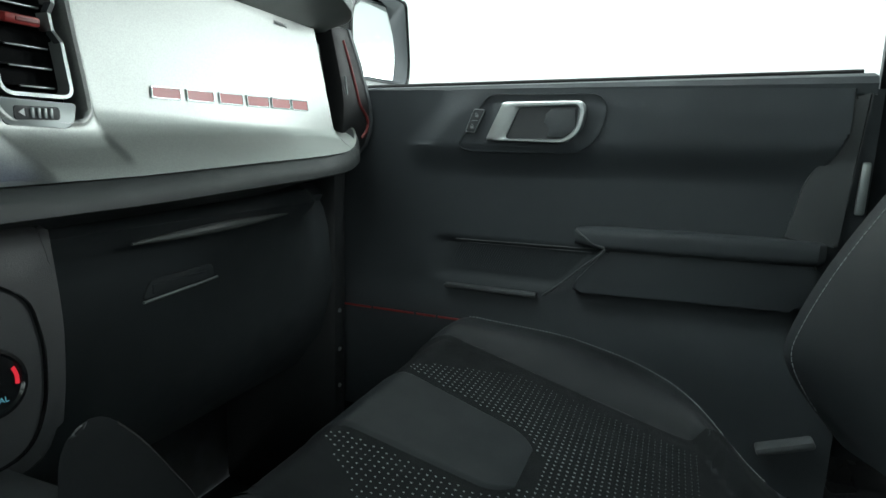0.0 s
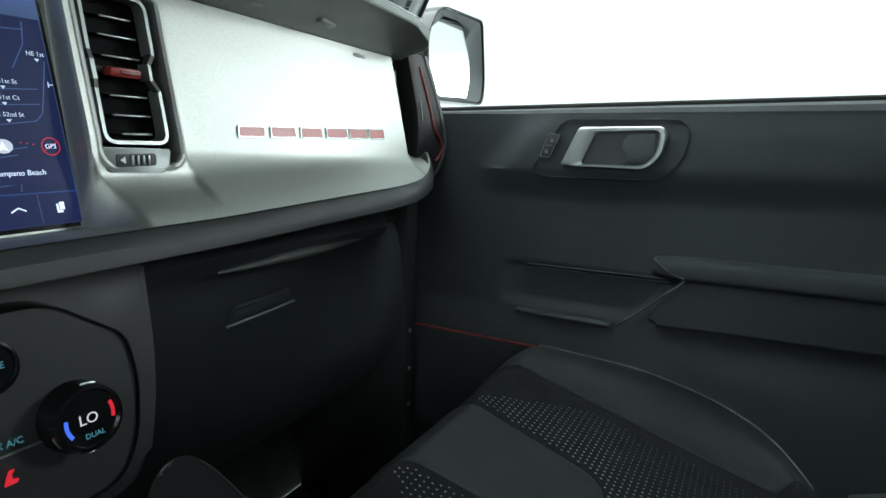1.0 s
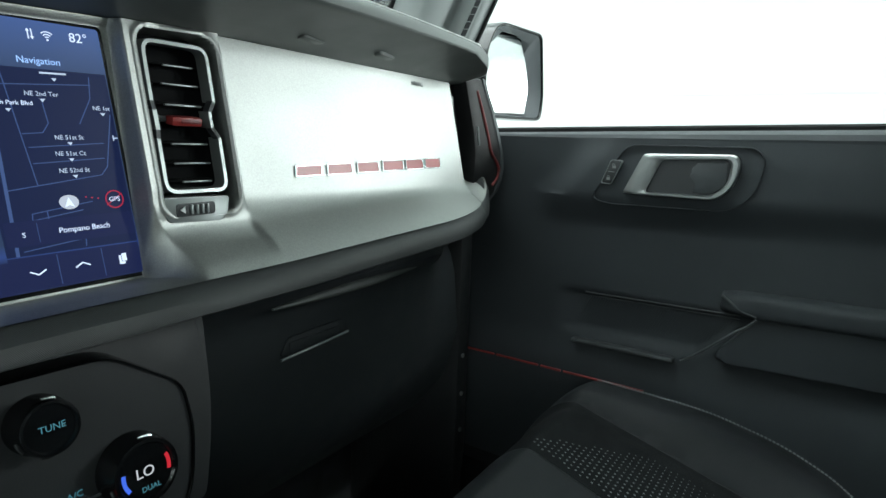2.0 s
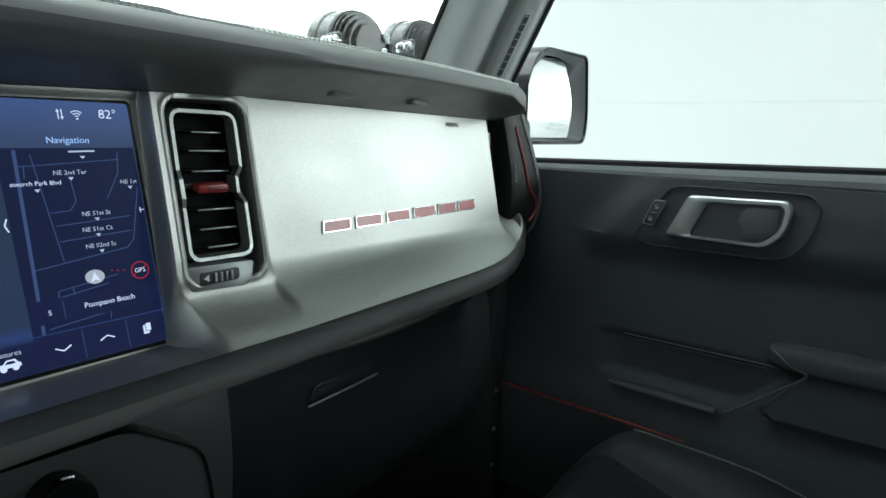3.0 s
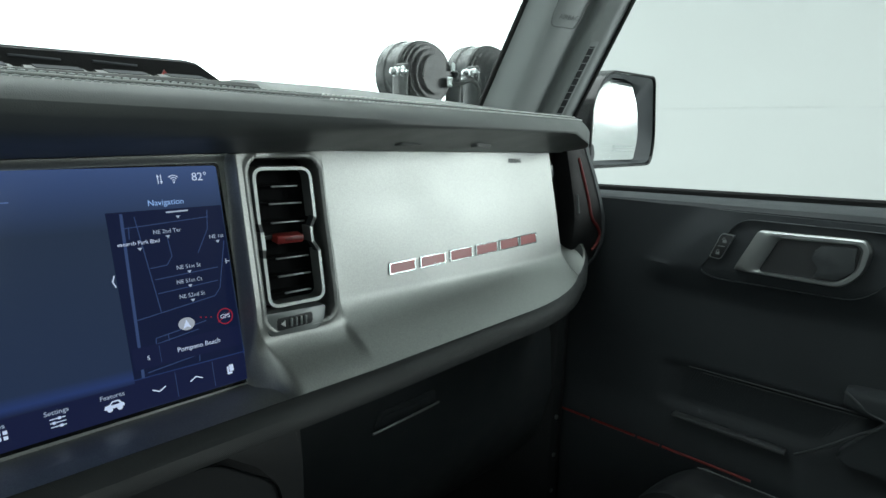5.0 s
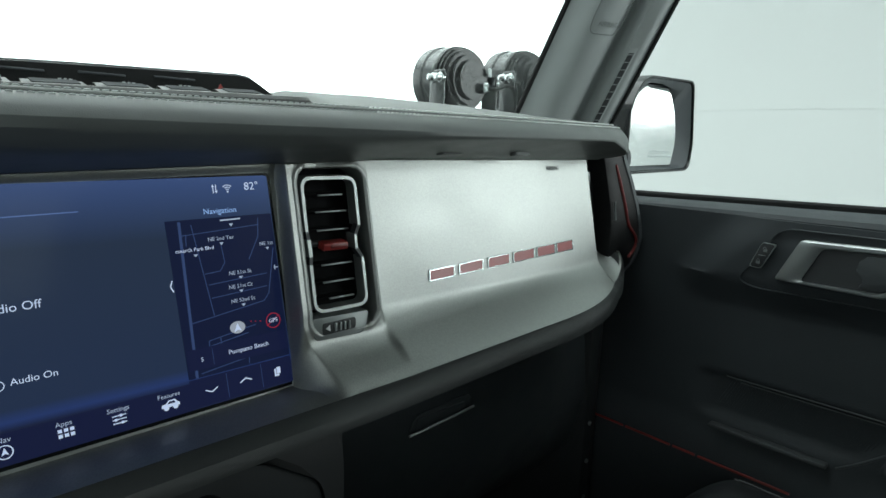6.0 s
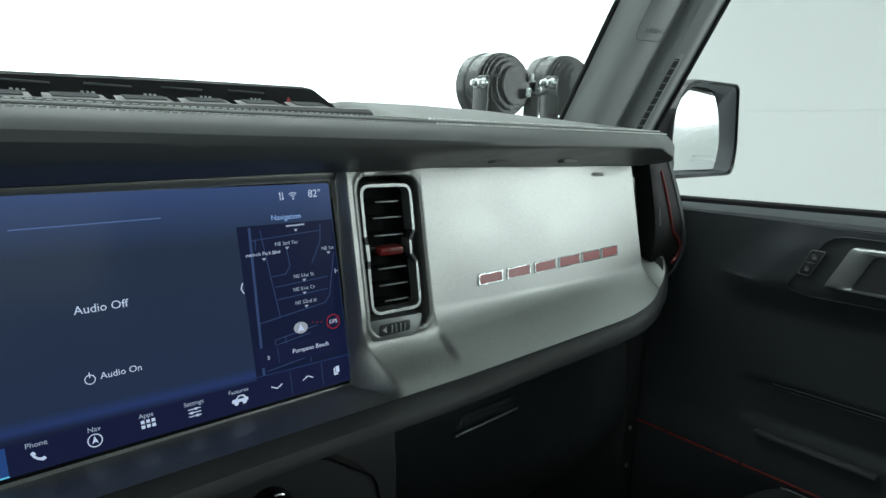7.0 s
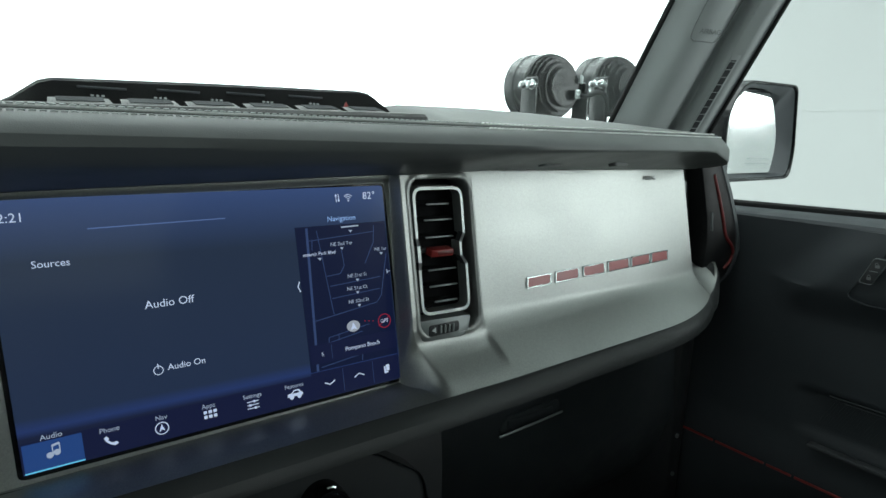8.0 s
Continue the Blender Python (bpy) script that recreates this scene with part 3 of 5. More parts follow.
def band(pts, wid, depth, mat, name, label=""):
    """A flat band of metal along a line of (x, z) points on the vent."""
    P = [Vector(p) for p in pts]
    L, R = [], []
    for i, p in enumerate(P):
        d0 = (P[i] - P[i - 1]).normalized() if i else None
        d1 = (P[i + 1] - P[i]).normalized() if i < len(P) - 1 else None
        d = ((d0 or d1) + (d1 or d0)).normalized()
        n = Vector((-d.y, d.x))
        c = 1.0
        if d0 and d1:
            c = 1 / max(0.5, n.dot(Vector((-d0.y, d0.x))))
        L.append(p + n * wid * 0.5 * c)
        R.append(p - n * wid * 0.5 * c)
    rws = []
    for l, r in zip(L, R):
        q = [(l, depth), (l.lerp(r, 0.12), 0), (l.lerp(r, 0.88), 0), (r, depth)]
        rws.append([on_vent(cxv + a.x, a.y, d, 0.0062) for a, d in q])
    return part(name, grid(rws, True, True), mat, vent, label)


def rounded_line(pts, r, n=5):
    P = [Vector(p) for p in pts]
    out = [P[0]]
    for i in range(1, len(P) - 1):
        u, v = (P[i - 1] - P[i]).normalized(), (P[i + 1] - P[i]).normalized()
        d = min(r, (P[i - 1] - P[i]).length * 0.45, (P[i + 1] - P[i]).length * 0.45)
        s, e = P[i] + u * d, P[i] + v * d
        for k in range(n + 1):
            f = k / n
            out.append(s * (1 - f) ** 2 + P[i] * 2 * f * (1 - f) + e * f * f)
    out.append(P[-1])
    return out


UP, LOW = 1.3068, 1.2092
band(rounded_line([(-0.0232, 1.2680), (-0.0232, UP), (0.0232, UP), (0.0232, 1.2700)], 0.008), 0.0032, 0.011, FRAME_SILVER, "upper_frame", "satin silver vent frame")
band(rounded_line([(-0.0225, 1.2440), (-0.0225, LOW), (0.0235, LOW), (0.0235, 1.2455)], 0.008), 0.0032, 0.011, FRAME_SILVER, "lower_frame", "satin silver vent frame")
band([(-0.0222, 1.2625), (-0.0218, 1.2495)], 0.0038, 0.011, FRAME_SILVER, "side_clip", "short silver clip beside the slider")
band([(0.0188, 1.2635), (0.0188, 1.2520)], 0.0028, 0.011, FRAME_SILVER, "side_clip", "short silver clip beside the slider")
for p, q in (((-0.0232, 1.2683), (-0.0222, 1.2622)), ((-0.0218, 1.2497), (-0.0225, 1.2438)), ((0.0232, 1.2703), (0.0188, 1.2632)), ((0.0188, 1.2522), (0.0235, 1.2453))):
    band([p, q], 0.0034, 0.006, BLACK, "frame_joint")
for z, x0, x1 in ((1.2932, -0.0055, 0.0165), (1.2806, -0.0090, 0.0185), (1.2668, -0.0090, 0.0190), (1.2406, -0.0085, 0.0192), (1.2275, -0.0085, 0.0192), (1.2150, -0.0045, 0.0180)):
    sl = part("slat", box((cxv, vent_y(z) + 0.0085, z + 0.001), (0.041, 0.009, 0.0012), 0.0004, Euler((radians(8), 0, 0)).to_matrix()), VENT_BLACK, vent)
    part("slat_edge", box((cxv + (x0 + x1) / 2, vent_y(z) + 0.0034, z - 0.0002), (x1 - x0, 0.0020, 0.0012), 0.0004), DULL_METAL, sl, "silver edge of the slat")
kz = 1.2560
kn = part("slider", box((cxv + 0.0005, vent_y(kz) - 0.0015, kz), (0.0225, 0.010, 0.0062), 0.0016, Euler((radians(8), 0, 0)).to_matrix()), RED, vent, "red slider tab")
# the tab's hollow is only a patch of darker red, its shade in the colour
part("slider_recess_shade", box((cxv + 0.0030, vent_y(kz) - 0.0067, kz - 0.0004), (0.0150, 0.0010, 0.0026), 0.0005), material("shaded_red_plastic", (0.12, 0.012, 0.012), 0.5), kn)
part("slider_base", box((cxv - 0.002, vent_y(kz) + 0.004, kz + 0.001), (0.030, 0.006, 0.004), 0.001), BLACK, vent)
# thumb wheel block under the vent, flush with the pod
BLOCK_Y = [pod_section(0.185, ((z - lip_z(0.185)) / (fascia_top(0.185) - lip_z(0.185))) ** (1 / 1.15))[0] - 0.0008 for z in (1.198, 1.206)]


def on_block(a, b, d):
    return Vector((a - 0.0078, lerp(BLOCK_Y[0], BLOCK_Y[1], (b - 1.198) / 0.008) + d, b))


blk = part("wheel_block", plate(rounded([(0.1630, 1.1900), (0.2065, 1.1885), (0.2110, 1.2052), (0.1590, 1.2062)], [0.003, 0.006, 0.002, 0.002]), lambda a, b, d: on_block(a, b, d), 0.016, 0.0008), BLOCK_GREY, vent, "grey block with a thumb wheel")
part("wheel_slot", plate(rounded([(0.1690, 1.1932), (0.1980, 1.1940), (0.1985, 1.2022), (0.1695, 1.2018)], 0.002), lambda a, b, d: on_block(a, b, d - 0.0006), 0.004, 0.0004), BLACK, blk)
for i in range(4):
    xx = 0.1800 + 0.0040 * i
    part("wheel_rib", box(on_block(xx, 1.1978, -0.0010), (0.0018, 0.002, 0.0064), 0.0005), DULL_METAL, blk)
part("wheel_mark", plate([(0.1716, 1.1978), (0.1752, 1.1955), (0.1752, 1.2001)], lambda a, b, d: on_block(a, b, d - 0.0012), 0.001), WHITE_PRINT, blk)

# ---- touchscreen ----
SX0, SX1, SZ0, SZ1 = -0.1008, 0.1442, 1.1535, 1.3049
screen = thing("touchscreen", ((SX0 + SX1) / 2, 0.0, SZ0), "wide dark blue touchscreen in the silver fascia showing audio and map", "touchscreen")


def on_screen(u, v, d=0.0):
    """u, v from 0 to 1, from the lower left corner; the display sits a little askew."""
    x = -0.1008 + 0.2450 * u - (0.0075 + 0.0005 * u) * v
    z = 1.1535 + 0.0048 * u + (0.1514 - 0.0010 * u) * v
    return Vector((x, screen_y(z) - 0.0022 - d, z))


def screen_frame(u, v, d=0.0003):
    p = on_screen(u, v, d)
    return Matrix.Translation(p) @ Euler((radians(90 - 8.5), radians(-1.3), 0)).to_matrix().to_4x4()


def screen_glow():
    """Dark blue picture, brighter to the top edge and at the line above the icon row."""
    m = glow("display_blue", (0.02, 0.05, 0.14), 1.0)
    nt = m.node_tree
    p = nt.nodes["Principled BSDF"]
    p.inputs["Roughness"].default_value = 0.12
    tc = nt.nodes.new("ShaderNodeTexCoord")
    sp = nt.nodes.new("ShaderNodeSeparateXYZ")
    nt.links.new(tc.outputs["Generated"], sp.inputs[0])
    r = nt.nodes.new("ShaderNodeValToRGB")
    e = r.color_ramp.elements
    e[0].position, e[0].color = 0.0, (0.010, 0.016, 0.050, 1)
    e[1].position, e[1].color = 1.0, (0.040, 0.076, 0.195, 1)
    # middle stops are raised to carry the veil of reflected light on the glass
    for pos, col in ((0.130, (0.010, 0.016, 0.044, 1)), (0.158, (0.019, 0.040, 0.140, 1)), (0.20, (0.017, 0.031, 0.070, 1)), (0.75, (0.019, 0.033, 0.064, 1))):
        q = e.new(pos)
        q.color = col
    nt.links.new(sp.outputs["Z"], r.inputs["Fac"])
    nt.links.new(r.outputs["Color"], p.inputs["Emission Color"])
    return m


SCREEN = screen_glow()
SCREEN.node_tree.nodes["Principled BSDF"].inputs["Specular IOR Level"].default_value = 0.25
UI_TEXT = glow("display_text", (0.62, 0.76, 1.0), 0.85)
UI_DIM = glow("display_dim_text", (0.46, 0.58, 0.76), 0.75)
UI_BLUE = glow("display_blue_text", (0.32, 0.55, 1.0), 0.85)
UI_ROAD = glow("display_road", (0.06, 0.11, 0.28), 0.55)
UI_MAP = glow("display_map", (0.006, 0.011, 0.040), 0.9)
UI_BAR = glow("display_bar", (0.007, 0.011, 0.042), 1.0)
UI_ACTIVE = glow("display_active_tab", (0.03, 0.10, 0.36), 0.6)
UI_RED = glow("display_red", (0.45, 0.03, 0.06), 0.6)
UI_MARK = glow("display_marker", (0.45, 0.52, 0.62), 0.7)

RIM = rounded([(-0.011, -0.018), (1.010, -0.018), (1.010, 1.016), (-0.011, 1.016)], 0.022)
part("bezel", plate(RIM, lambda a, b, d: on_screen(a, b, -0.0008 - d), 0.008, 0.0), GLOSS, screen)
disp = part("display", plate(rounded([(0, 0), (1, 0), (1, 1), (0, 1)], 0.012), lambda a, b, d: on_screen(a, b, -d), 0.003), SCREEN, screen, "dark blue glowing display")


def ui_poly(name, pts, mat, lift=0.0002, label=""):
    return part(name, plate(pts, lambda a, b, d: on_screen(a, b, lift - d), 0.0002), mat, disp, label, False)


def ui_rect(name, u0, v0, u1, v1, mat, lift=0.0002):
    return ui_poly(name, [(u0, v0), (u1, v0), (u1, v1), (u0, v1)], mat, lift)


def ui_text(text, u, v, size, mat, name="screen_text"):
    return part(name, lettering(text, size, screen_frame(u, v, 0.0006), 0.00004), mat, disp, "", False)


def ui_line(name, a, b, wid, mat, lift=0.0004):
    W, H = SX1 - SX0, SZ1 - SZ0
    A, B = Vector((a[0] * W, a[1] * H)), Vector((b[0] * W, b[1] * H))
    n = (B - A).normalized()
    n = Vector((-n.y, n.x)) * wid * 0.5
    q = [A + n, B + n, B - n, A - n]
    return ui_poly(name, [(p.x / W, p.y / H) for p in q], mat, lift)


def ui_ring(name, u, v, r, wid, mat, lift=0.0005, ry=None):
    W, H = SX1 - SX0, SZ1 - SZ0
    o = [(u + r * math.cos(k * math.pi / 14) / W, v + (ry or r) * math.sin(k * math.pi / 14) / H) for k in range(28)]
    if wid is None:
        return ui_poly(name, o, mat, lift)
    i = [(u + (r - wid) * math.cos(k * math.pi / 14) / W, v + ((ry or r) - wid) * math.sin(k * math.pi / 14) / H) for k in range(28)]
    return part(name, plate(o, lambda a, b, d: on_screen(a, b, lift - d), 0.0001, 0.00005, hole=i), mat, disp, "", False)

# ---- dash top switch tray ----
tray = thing("switch_tray", (0.025, 0.0, 1.352), "dark raised tray of grey switches on the dashboard top", "switch panel")
TX0, TX1 = -0.102, 0.156


TT = 0.028  # the tray follows the rise of the dash top


def tray_ring(dx, y0, y1, z, r):
    return [(a, b, z + TT * (a - 0.06)) for a, b in rounded([(TX0 + dx, y0), (TX1 - dx, y0), (TX1 - dx - 0.012, y1), (TX0 + dx + 0.012, y1)], r, 5)]


part("tray_rim", grid([tray_ring(0, -0.027, 0.050, 1.350, 0.022), tray_ring(0, -0.027, 0.050, 1.3580, 0.022), tray_ring(0.002, -0.025, 0.048, 1.3602, 0.020), tray_ring(0.005, -0.022, 0.046, 1.3606, 0.018), tray_ring(0.008, -0.019, 0.044, 1.3598, 0.018), tray_ring(0.010, -0.017, 0.042, 1.3570, 0.016)], True, True), GREY_BTN, tray)
hood = []
for x, h in ((-0.099, 0.001), (-0.091, 0.005), (-0.077, 0.0150), (-0.070, 0.0168), (0.02, 0.0180), (0.129, 0.0182), (0.138, 0.0168), (0.152, 0.0080), (0.160, 0.001)):
    q = TT * (x - 0.06)
    hood.append([(x, 0.052, 1.350 + q), (x, 0.052, 1.3575 + h + q), (x, 0.047, 1.3595 + h + q), (x, 0.0415, 1.3575 + h + q), (x, 0.0385, 1.3570 + q), (x, 0.0385, 1.350 + q)])
part("tray_hood", grid(hood, True, True), RUBBER, tray, "black hood behind the switches")
for k in range(4):
    part("hood_slot", box((-0.045 + 0.043 * k, 0.0405, 1.3712 + TT * (-0.105 + 0.043 * k)), (0.026, 0.002, 0.0014), 0.0005), PLASTIC, tray)
for i in range(6):
    xc = -0.0600 + 0.0342 * i
    w2 = 0.0158
    rws = []
    for dy, dz, sx in ((-0.012, -0.002, 1.0), (-0.0125, 0.0008, 1.0), (-0.0095, 0.0030, 0.97), (0.006, 0.0078, 0.90), (0.010, 0.0072, 0.88), (0.011, -0.002, 0.88)):
        rws.append([(xc + w2 * sx * q, 0.002 + dy, 1.3578 + dz * 0.80 + TT * (xc + w2 * sx * q - 0.06)) for q in (-1, -0.9, -0.5, 0, 0.5, 0.9, 1)])
    btn = part("switch", grid(rws), GREY_BTN, tray)
    for k in range(5):
        part("switch_rib", tube([(xc - 0.011, -0.0055 + 0.0025 * k, 1.3622 + 0.0005 * k + TT * (xc - 0.071)), (xc + 0.011, -0.0055 + 0.0025 * k, 1.3622 + 0.0005 * k + TT * (xc - 0.049))], 0.0004, 4), PLASTIC, btn)
    if i == 5:
        part("hazard_mark", plate([(xc - 0.006 - 0.0030, 0.0), (xc - 0.006 + 0.0030, 0.0), (xc - 0.006, 0.0052)], lambda a, b, d: Vector((a, 0.0160 + d + b * 0.3, 1.3640 + b)), 0.001), RED, tray, "red hazard triangle", False)
    else:
        for q in ((-0.0028, 0.0020), (0.0, 0.0016), (0.0028, 0.0020)):
            part("switch_mark", box((xc + 0.012 + q[0], 0.0365, 1.3668 + TT * (xc - 0.06)), (q[1] * 0.8, 0.001, 0.0010)), PALE_PRINT, btn, "", False)

# ---- lower dash and glove box ----
low = thing("lower_dash", (0.36, 0.15, 0.70), "black lower dashboard and footwell side under the fascia", "dash lower")
rows = []
for x in np.linspace(0.150, 0.650, 26):
    k = 0.05 * sstep(x, 0.55, 0.62)
    rows.append([(x, 0.30, 1.125), (x, 0.045 + k, 1.122), (x, 0.030 + k, 1.108), (x, 0.036 + k, 1.098), (x, 0.050 + k * 0.6, 1.088), (x, 0.062 + k * 0.2, 1.06), (x, 0.064, 0.98), (x, 0.085, 0.90), (x, 0.13, 0.84), (x, 0.30, 0.82)])
part("glove_box_door", grid(rows, True, True), PLASTIC, low, "dark glove box door")
# highlight on the door's upper curve, put in as a paler tapering tube
part("glove_box_highlight", tube(smooth_curve([(0.285, 0.038, 1.0925), (0.340, 0.034, 1.0945), (0.395, 0.033, 1.0960), (0.445, 0.034, 1.0965), (0.505, 0.038, 1.0970)], 4), [0.0012 + 0.0040 * math.sin(math.pi * k / 16) for k in range(17)], 10), SOFT, low)
part("kick_panel", box((0.668, 0.17, 0.90), (0.035, 0.22, 0.60), 0.012), BLACK, low)
for z in (0.932, 0.871, 0.812):
    part("screw", turned([(0.0, -0.002), (0.0035, -0.002), (0.0035, 0.0), (0.002, 0.001), (0.0, 0.001)], Matrix.Translation((0.6615, 0.0585, z)) @ Euler((radians(90), 0, 0)).to_matrix().to_4x4(), 10), DULL_METAL, low)
glove = thing("glove_box_latch", (0.357, 0.058, 1.03), "black glove box latch with a thin silver lower edge", "latch")
part("latch_recess", plate(rounded([(0.312, 1.032), (0.405, 1.036), (0.403, 1.052), (0.322, 1.050)], 0.006), lambda a, b, d: Vector((a, 0.0600 + d, b)), 0.006, 0.001), PLASTIC, glove)
part("latch_edge", tube([(0.309, 0.056, 1.0315), (0.340, 0.0555, 1.0335), (0.375, 0.0555, 1.0355), (0.405, 0.056, 1.0375)], 0.0015, 6), FRAME_SILVER, glove, "thin silver edge")
part("latch_flap", box((0.358, 0.0595, 1.041), (0.070, 0.003, 0.010), 0.002), PLASTIC, glove)

# ---- climate control pod ----
pod = thing("climate_panel", (0.02, -0.02, 0.99), "dark climate control panel with lit round dials", "control panel")


def pod_y(z):
    return -0.033 + 0.16 * (z - 1.05)


body_poly = rounded([(-0.135, 0.955), (0.162, 0.975), (0.180, 1.020), (0.188, 1.060), (0.190, 1.132), (-0.135, 1.140)], [0.01, 0.02, 0.02, 0.02, 0.012, 0.01])
part("pod_body", plate(body_poly, lambda a, b, d: Vector((a, pod_y(b) + 0.010 + d + 0.35 * max(0, a - 0.145), b)), 0.14, 0.010, 3), BLACK, pod)
face = rounded([(-0.130, 0.973), (0.136, 0.992), (0.1515, 1.018), (0.1570, 1.054), (0.1530, 1.085), (0.110, 1.1145), (-0.130, 1.1190)], [0.01, 0.016, 0.014, 0.012, 0.010, 0.012, 0.01], 5)
inn = [(a * 0.991 - 0.0002, 1.054 + (b - 1.054) * 0.985) for a, b in face]
part("face_rim", plate(face, lambda a, b, d: Vector((a, pod_y(b) - 0.001 + d, b)), 0.02, 0.002, hole=inn), GLOSS, pod)
part("face_plate", plate(inn, lambda a, b, d: Vector((a, pod_y(b) + 0.0015 + d, b)), 0.02), BLACK, pod)


def dial(x, z, r, name, words, arcs):
    m = facing(x, z, pod_y(z), 9)
    base = part(name, turned([(0, -0.004), (r * 1.06, -0.004), (r * 1.06, 0.004), (r, 0.006), (r, 0.014), (r * 0.95, 0.017), (r * 0.86, 0.0172), (r * 0.80, 0.0155), (0, 0.0155)], m, 48), GLOSS, pod, "black round dial with lit face")
    for a0 in (70, 190, 250):
        pts = [m @ Vector((r * 1.01 * math.cos(radians(a0 + k * 4)), r * 1.01 * math.sin(radians(a0 + k * 4)), 0.013)) for k in range(7)]
        part("chrome_rim", tube(pts, 0.0010, 6), CHROME, base, "chrome rim mark")
    for text, dx, dz, size, mat in words:
        part("dial_text", lettering(text, size, m @ Matrix.Translation((dx, dz, 0.0158)), 0.0001), mat, base, "", False)
    for a0, a1, mat in arcs:
        o = [(r * 0.74 * math.cos(radians(a0 + (a1 - a0) * k / 8)), r * 0.74 * math.sin(radians(a0 + (a1 - a0) * k / 8))) for k in range(9)]
        i = [(p * 0.85, q * 0.85) for p, q in reversed(o)]
        part("dial_arc", plate(o + i, lambda a, b, d: m @ Vector((a, b, 0.0160 - d)), 0.0003), mat, base, "", False)
    return base


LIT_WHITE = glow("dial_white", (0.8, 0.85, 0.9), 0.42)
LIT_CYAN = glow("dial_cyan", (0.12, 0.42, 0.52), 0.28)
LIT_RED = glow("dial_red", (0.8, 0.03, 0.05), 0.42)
LIT_BLUE = glow("dial_blue", (0.06, 0.16, 0.85), 0.60)
dial(0.1130, 1.0442, 0.0205, "temperature_dial", (("LO", -0.001, -0.0002, 0.0090, LIT_WHITE), ("DUAL", 0.0015, -0.0105, 0.0046, LIT_CYAN)), ((-16, 26, LIT_RED), (168, 216, LIT_BLUE)))
dial(0.0668, 1.0890, 0.0155, "tune_knob", (("TUNE", 0.001, 0, 0.0052, LIT_CYAN),), ())
for text, x, z, size, mat in (("MAX A/C", 0.0725, 1.0425, 0.0054, LIT_CYAN),):
    part("button_text", lettering(text, size, facing(x, z, pod_y(z) - 0.0005, 9), 0.0001), mat, pod, "", False)
part("button_split", box((0.058, pod_y(1.0365) + 0.0006, 1.0365), (0.074, 0.002, 0.0010), 0.0003), DULL_METAL, pod)
hs = [(-0.0035, -0.004), (0.0030, -0.004), (0.0040, -0.002), (0.0008, -0.001), (0.0005, 0.002), (0.0022, 0.0045), (-0.0008, 0.0045), (-0.0025, 0.0)]
part("heat_mark", plate(hs, lambda a, b, d: Vector((0.0744 + a, pod_y(1.0235) + 0.0002 + d, 1.0235 + b)), 0.0006), LIT_RED, pod, "red lit seat heat mark", False)

# ---- console and its padded side grip ----
console = thing("centre_console", (CX, -0.45, 0.59), "black centre console between the seats", "console")
part("console_body", box((CX, -0.50, 0.77), (0.20, 1.0, 0.36), 0.03, None, 3), BLACK, console)
part("console_front", box((CX, -0.04, 0.83), (0.24, 0.16, 0.32), 0.03, None, 3), BLACK, console)
knee = rounded([(0.095, 0.86), (0.099, 1.028), (0.107, 1.0425), (0.124, 1.0400), (0.143, 1.0200), (0.191, 0.951), (0.240, 0.86)], [0.005, 0.010, 0.010, 0.014, 0.02, 0.03, 0.005], 5)
grip = part("side_grip", plate(knee, lambda a, b, d: Vector((a + 0.9 * d, -0.122 + d + 0.12 * (1.04 - b), b - 0.9 * d)), 0.03, 0.005, 3), BLACK, console, "dark padded side grip")
edge = [(a + 0.0005, -0.121 + 0.12 * (1.04 - b), b) for a, b in ((0.132, 1.0300), (0.143, 1.0180), (0.158, 0.9985), (0.175, 0.9740), (0.191, 0.9505), (0.210, 0.916))]
part("piping", tube(smooth_curve(edge, 4), 0.0014, 6), DULL_PIPING, grip)

# ---- passenger door ----
door = thing("door_1", (0.715, -0.28, 0.70), "charcoal passenger door trim with chrome handle and armrest", "car door", kind="structure")
DX = 0.703


def on_door(a, b, d, x=DX):
    """a: y along the car, b: z, d: depth into the door."""
    return Vector((x + d, a, b))


def door_x(y, z):
    x = DX + 0.004
    # storage hollow with the speaker line above it
    x += 0.008 * sstep(-y, 0.060, 0.100) * (1 - sstep(-y, 0.30 - 0.9 * (1.052 - z), 0.315 - 0.9 * (1.052 - z))) * sstep(z, 0.988, 1.000) * (1 - sstep(z, 1.047, 1.052))
    x -= 0.010 * (1 - sstep(z, 0.93, 0.99)) + 0.004 * sstep(-y, 0.2, 0.6)
    # padded upper part, rolled under at its lower edge, with a slanted front end
    edge = ((-y - 0.030) * 0.7335 - (z - 1.184) * 0.6797) if z > 1.184 else (-y - 0.030)
    roll = 1.150 + 0.022 * (-y - 0.04)
    low = min(1, max(0, (z - roll) / 0.042))
    p = sstep(z, roll - 0.012, roll + 0.040) * (1 - 0.30 * sstep(z, 1.225, 1.266))
    right = 1 - sstep(-y, 0.548 + 0.020 * sstep(z, 1.165, 1.215), 0.560 + 0.010 * sstep(z, 1.165, 1.215))
    x -= 0.017 * p * sstep(edge, -0.014, 0.040) * right
    return x


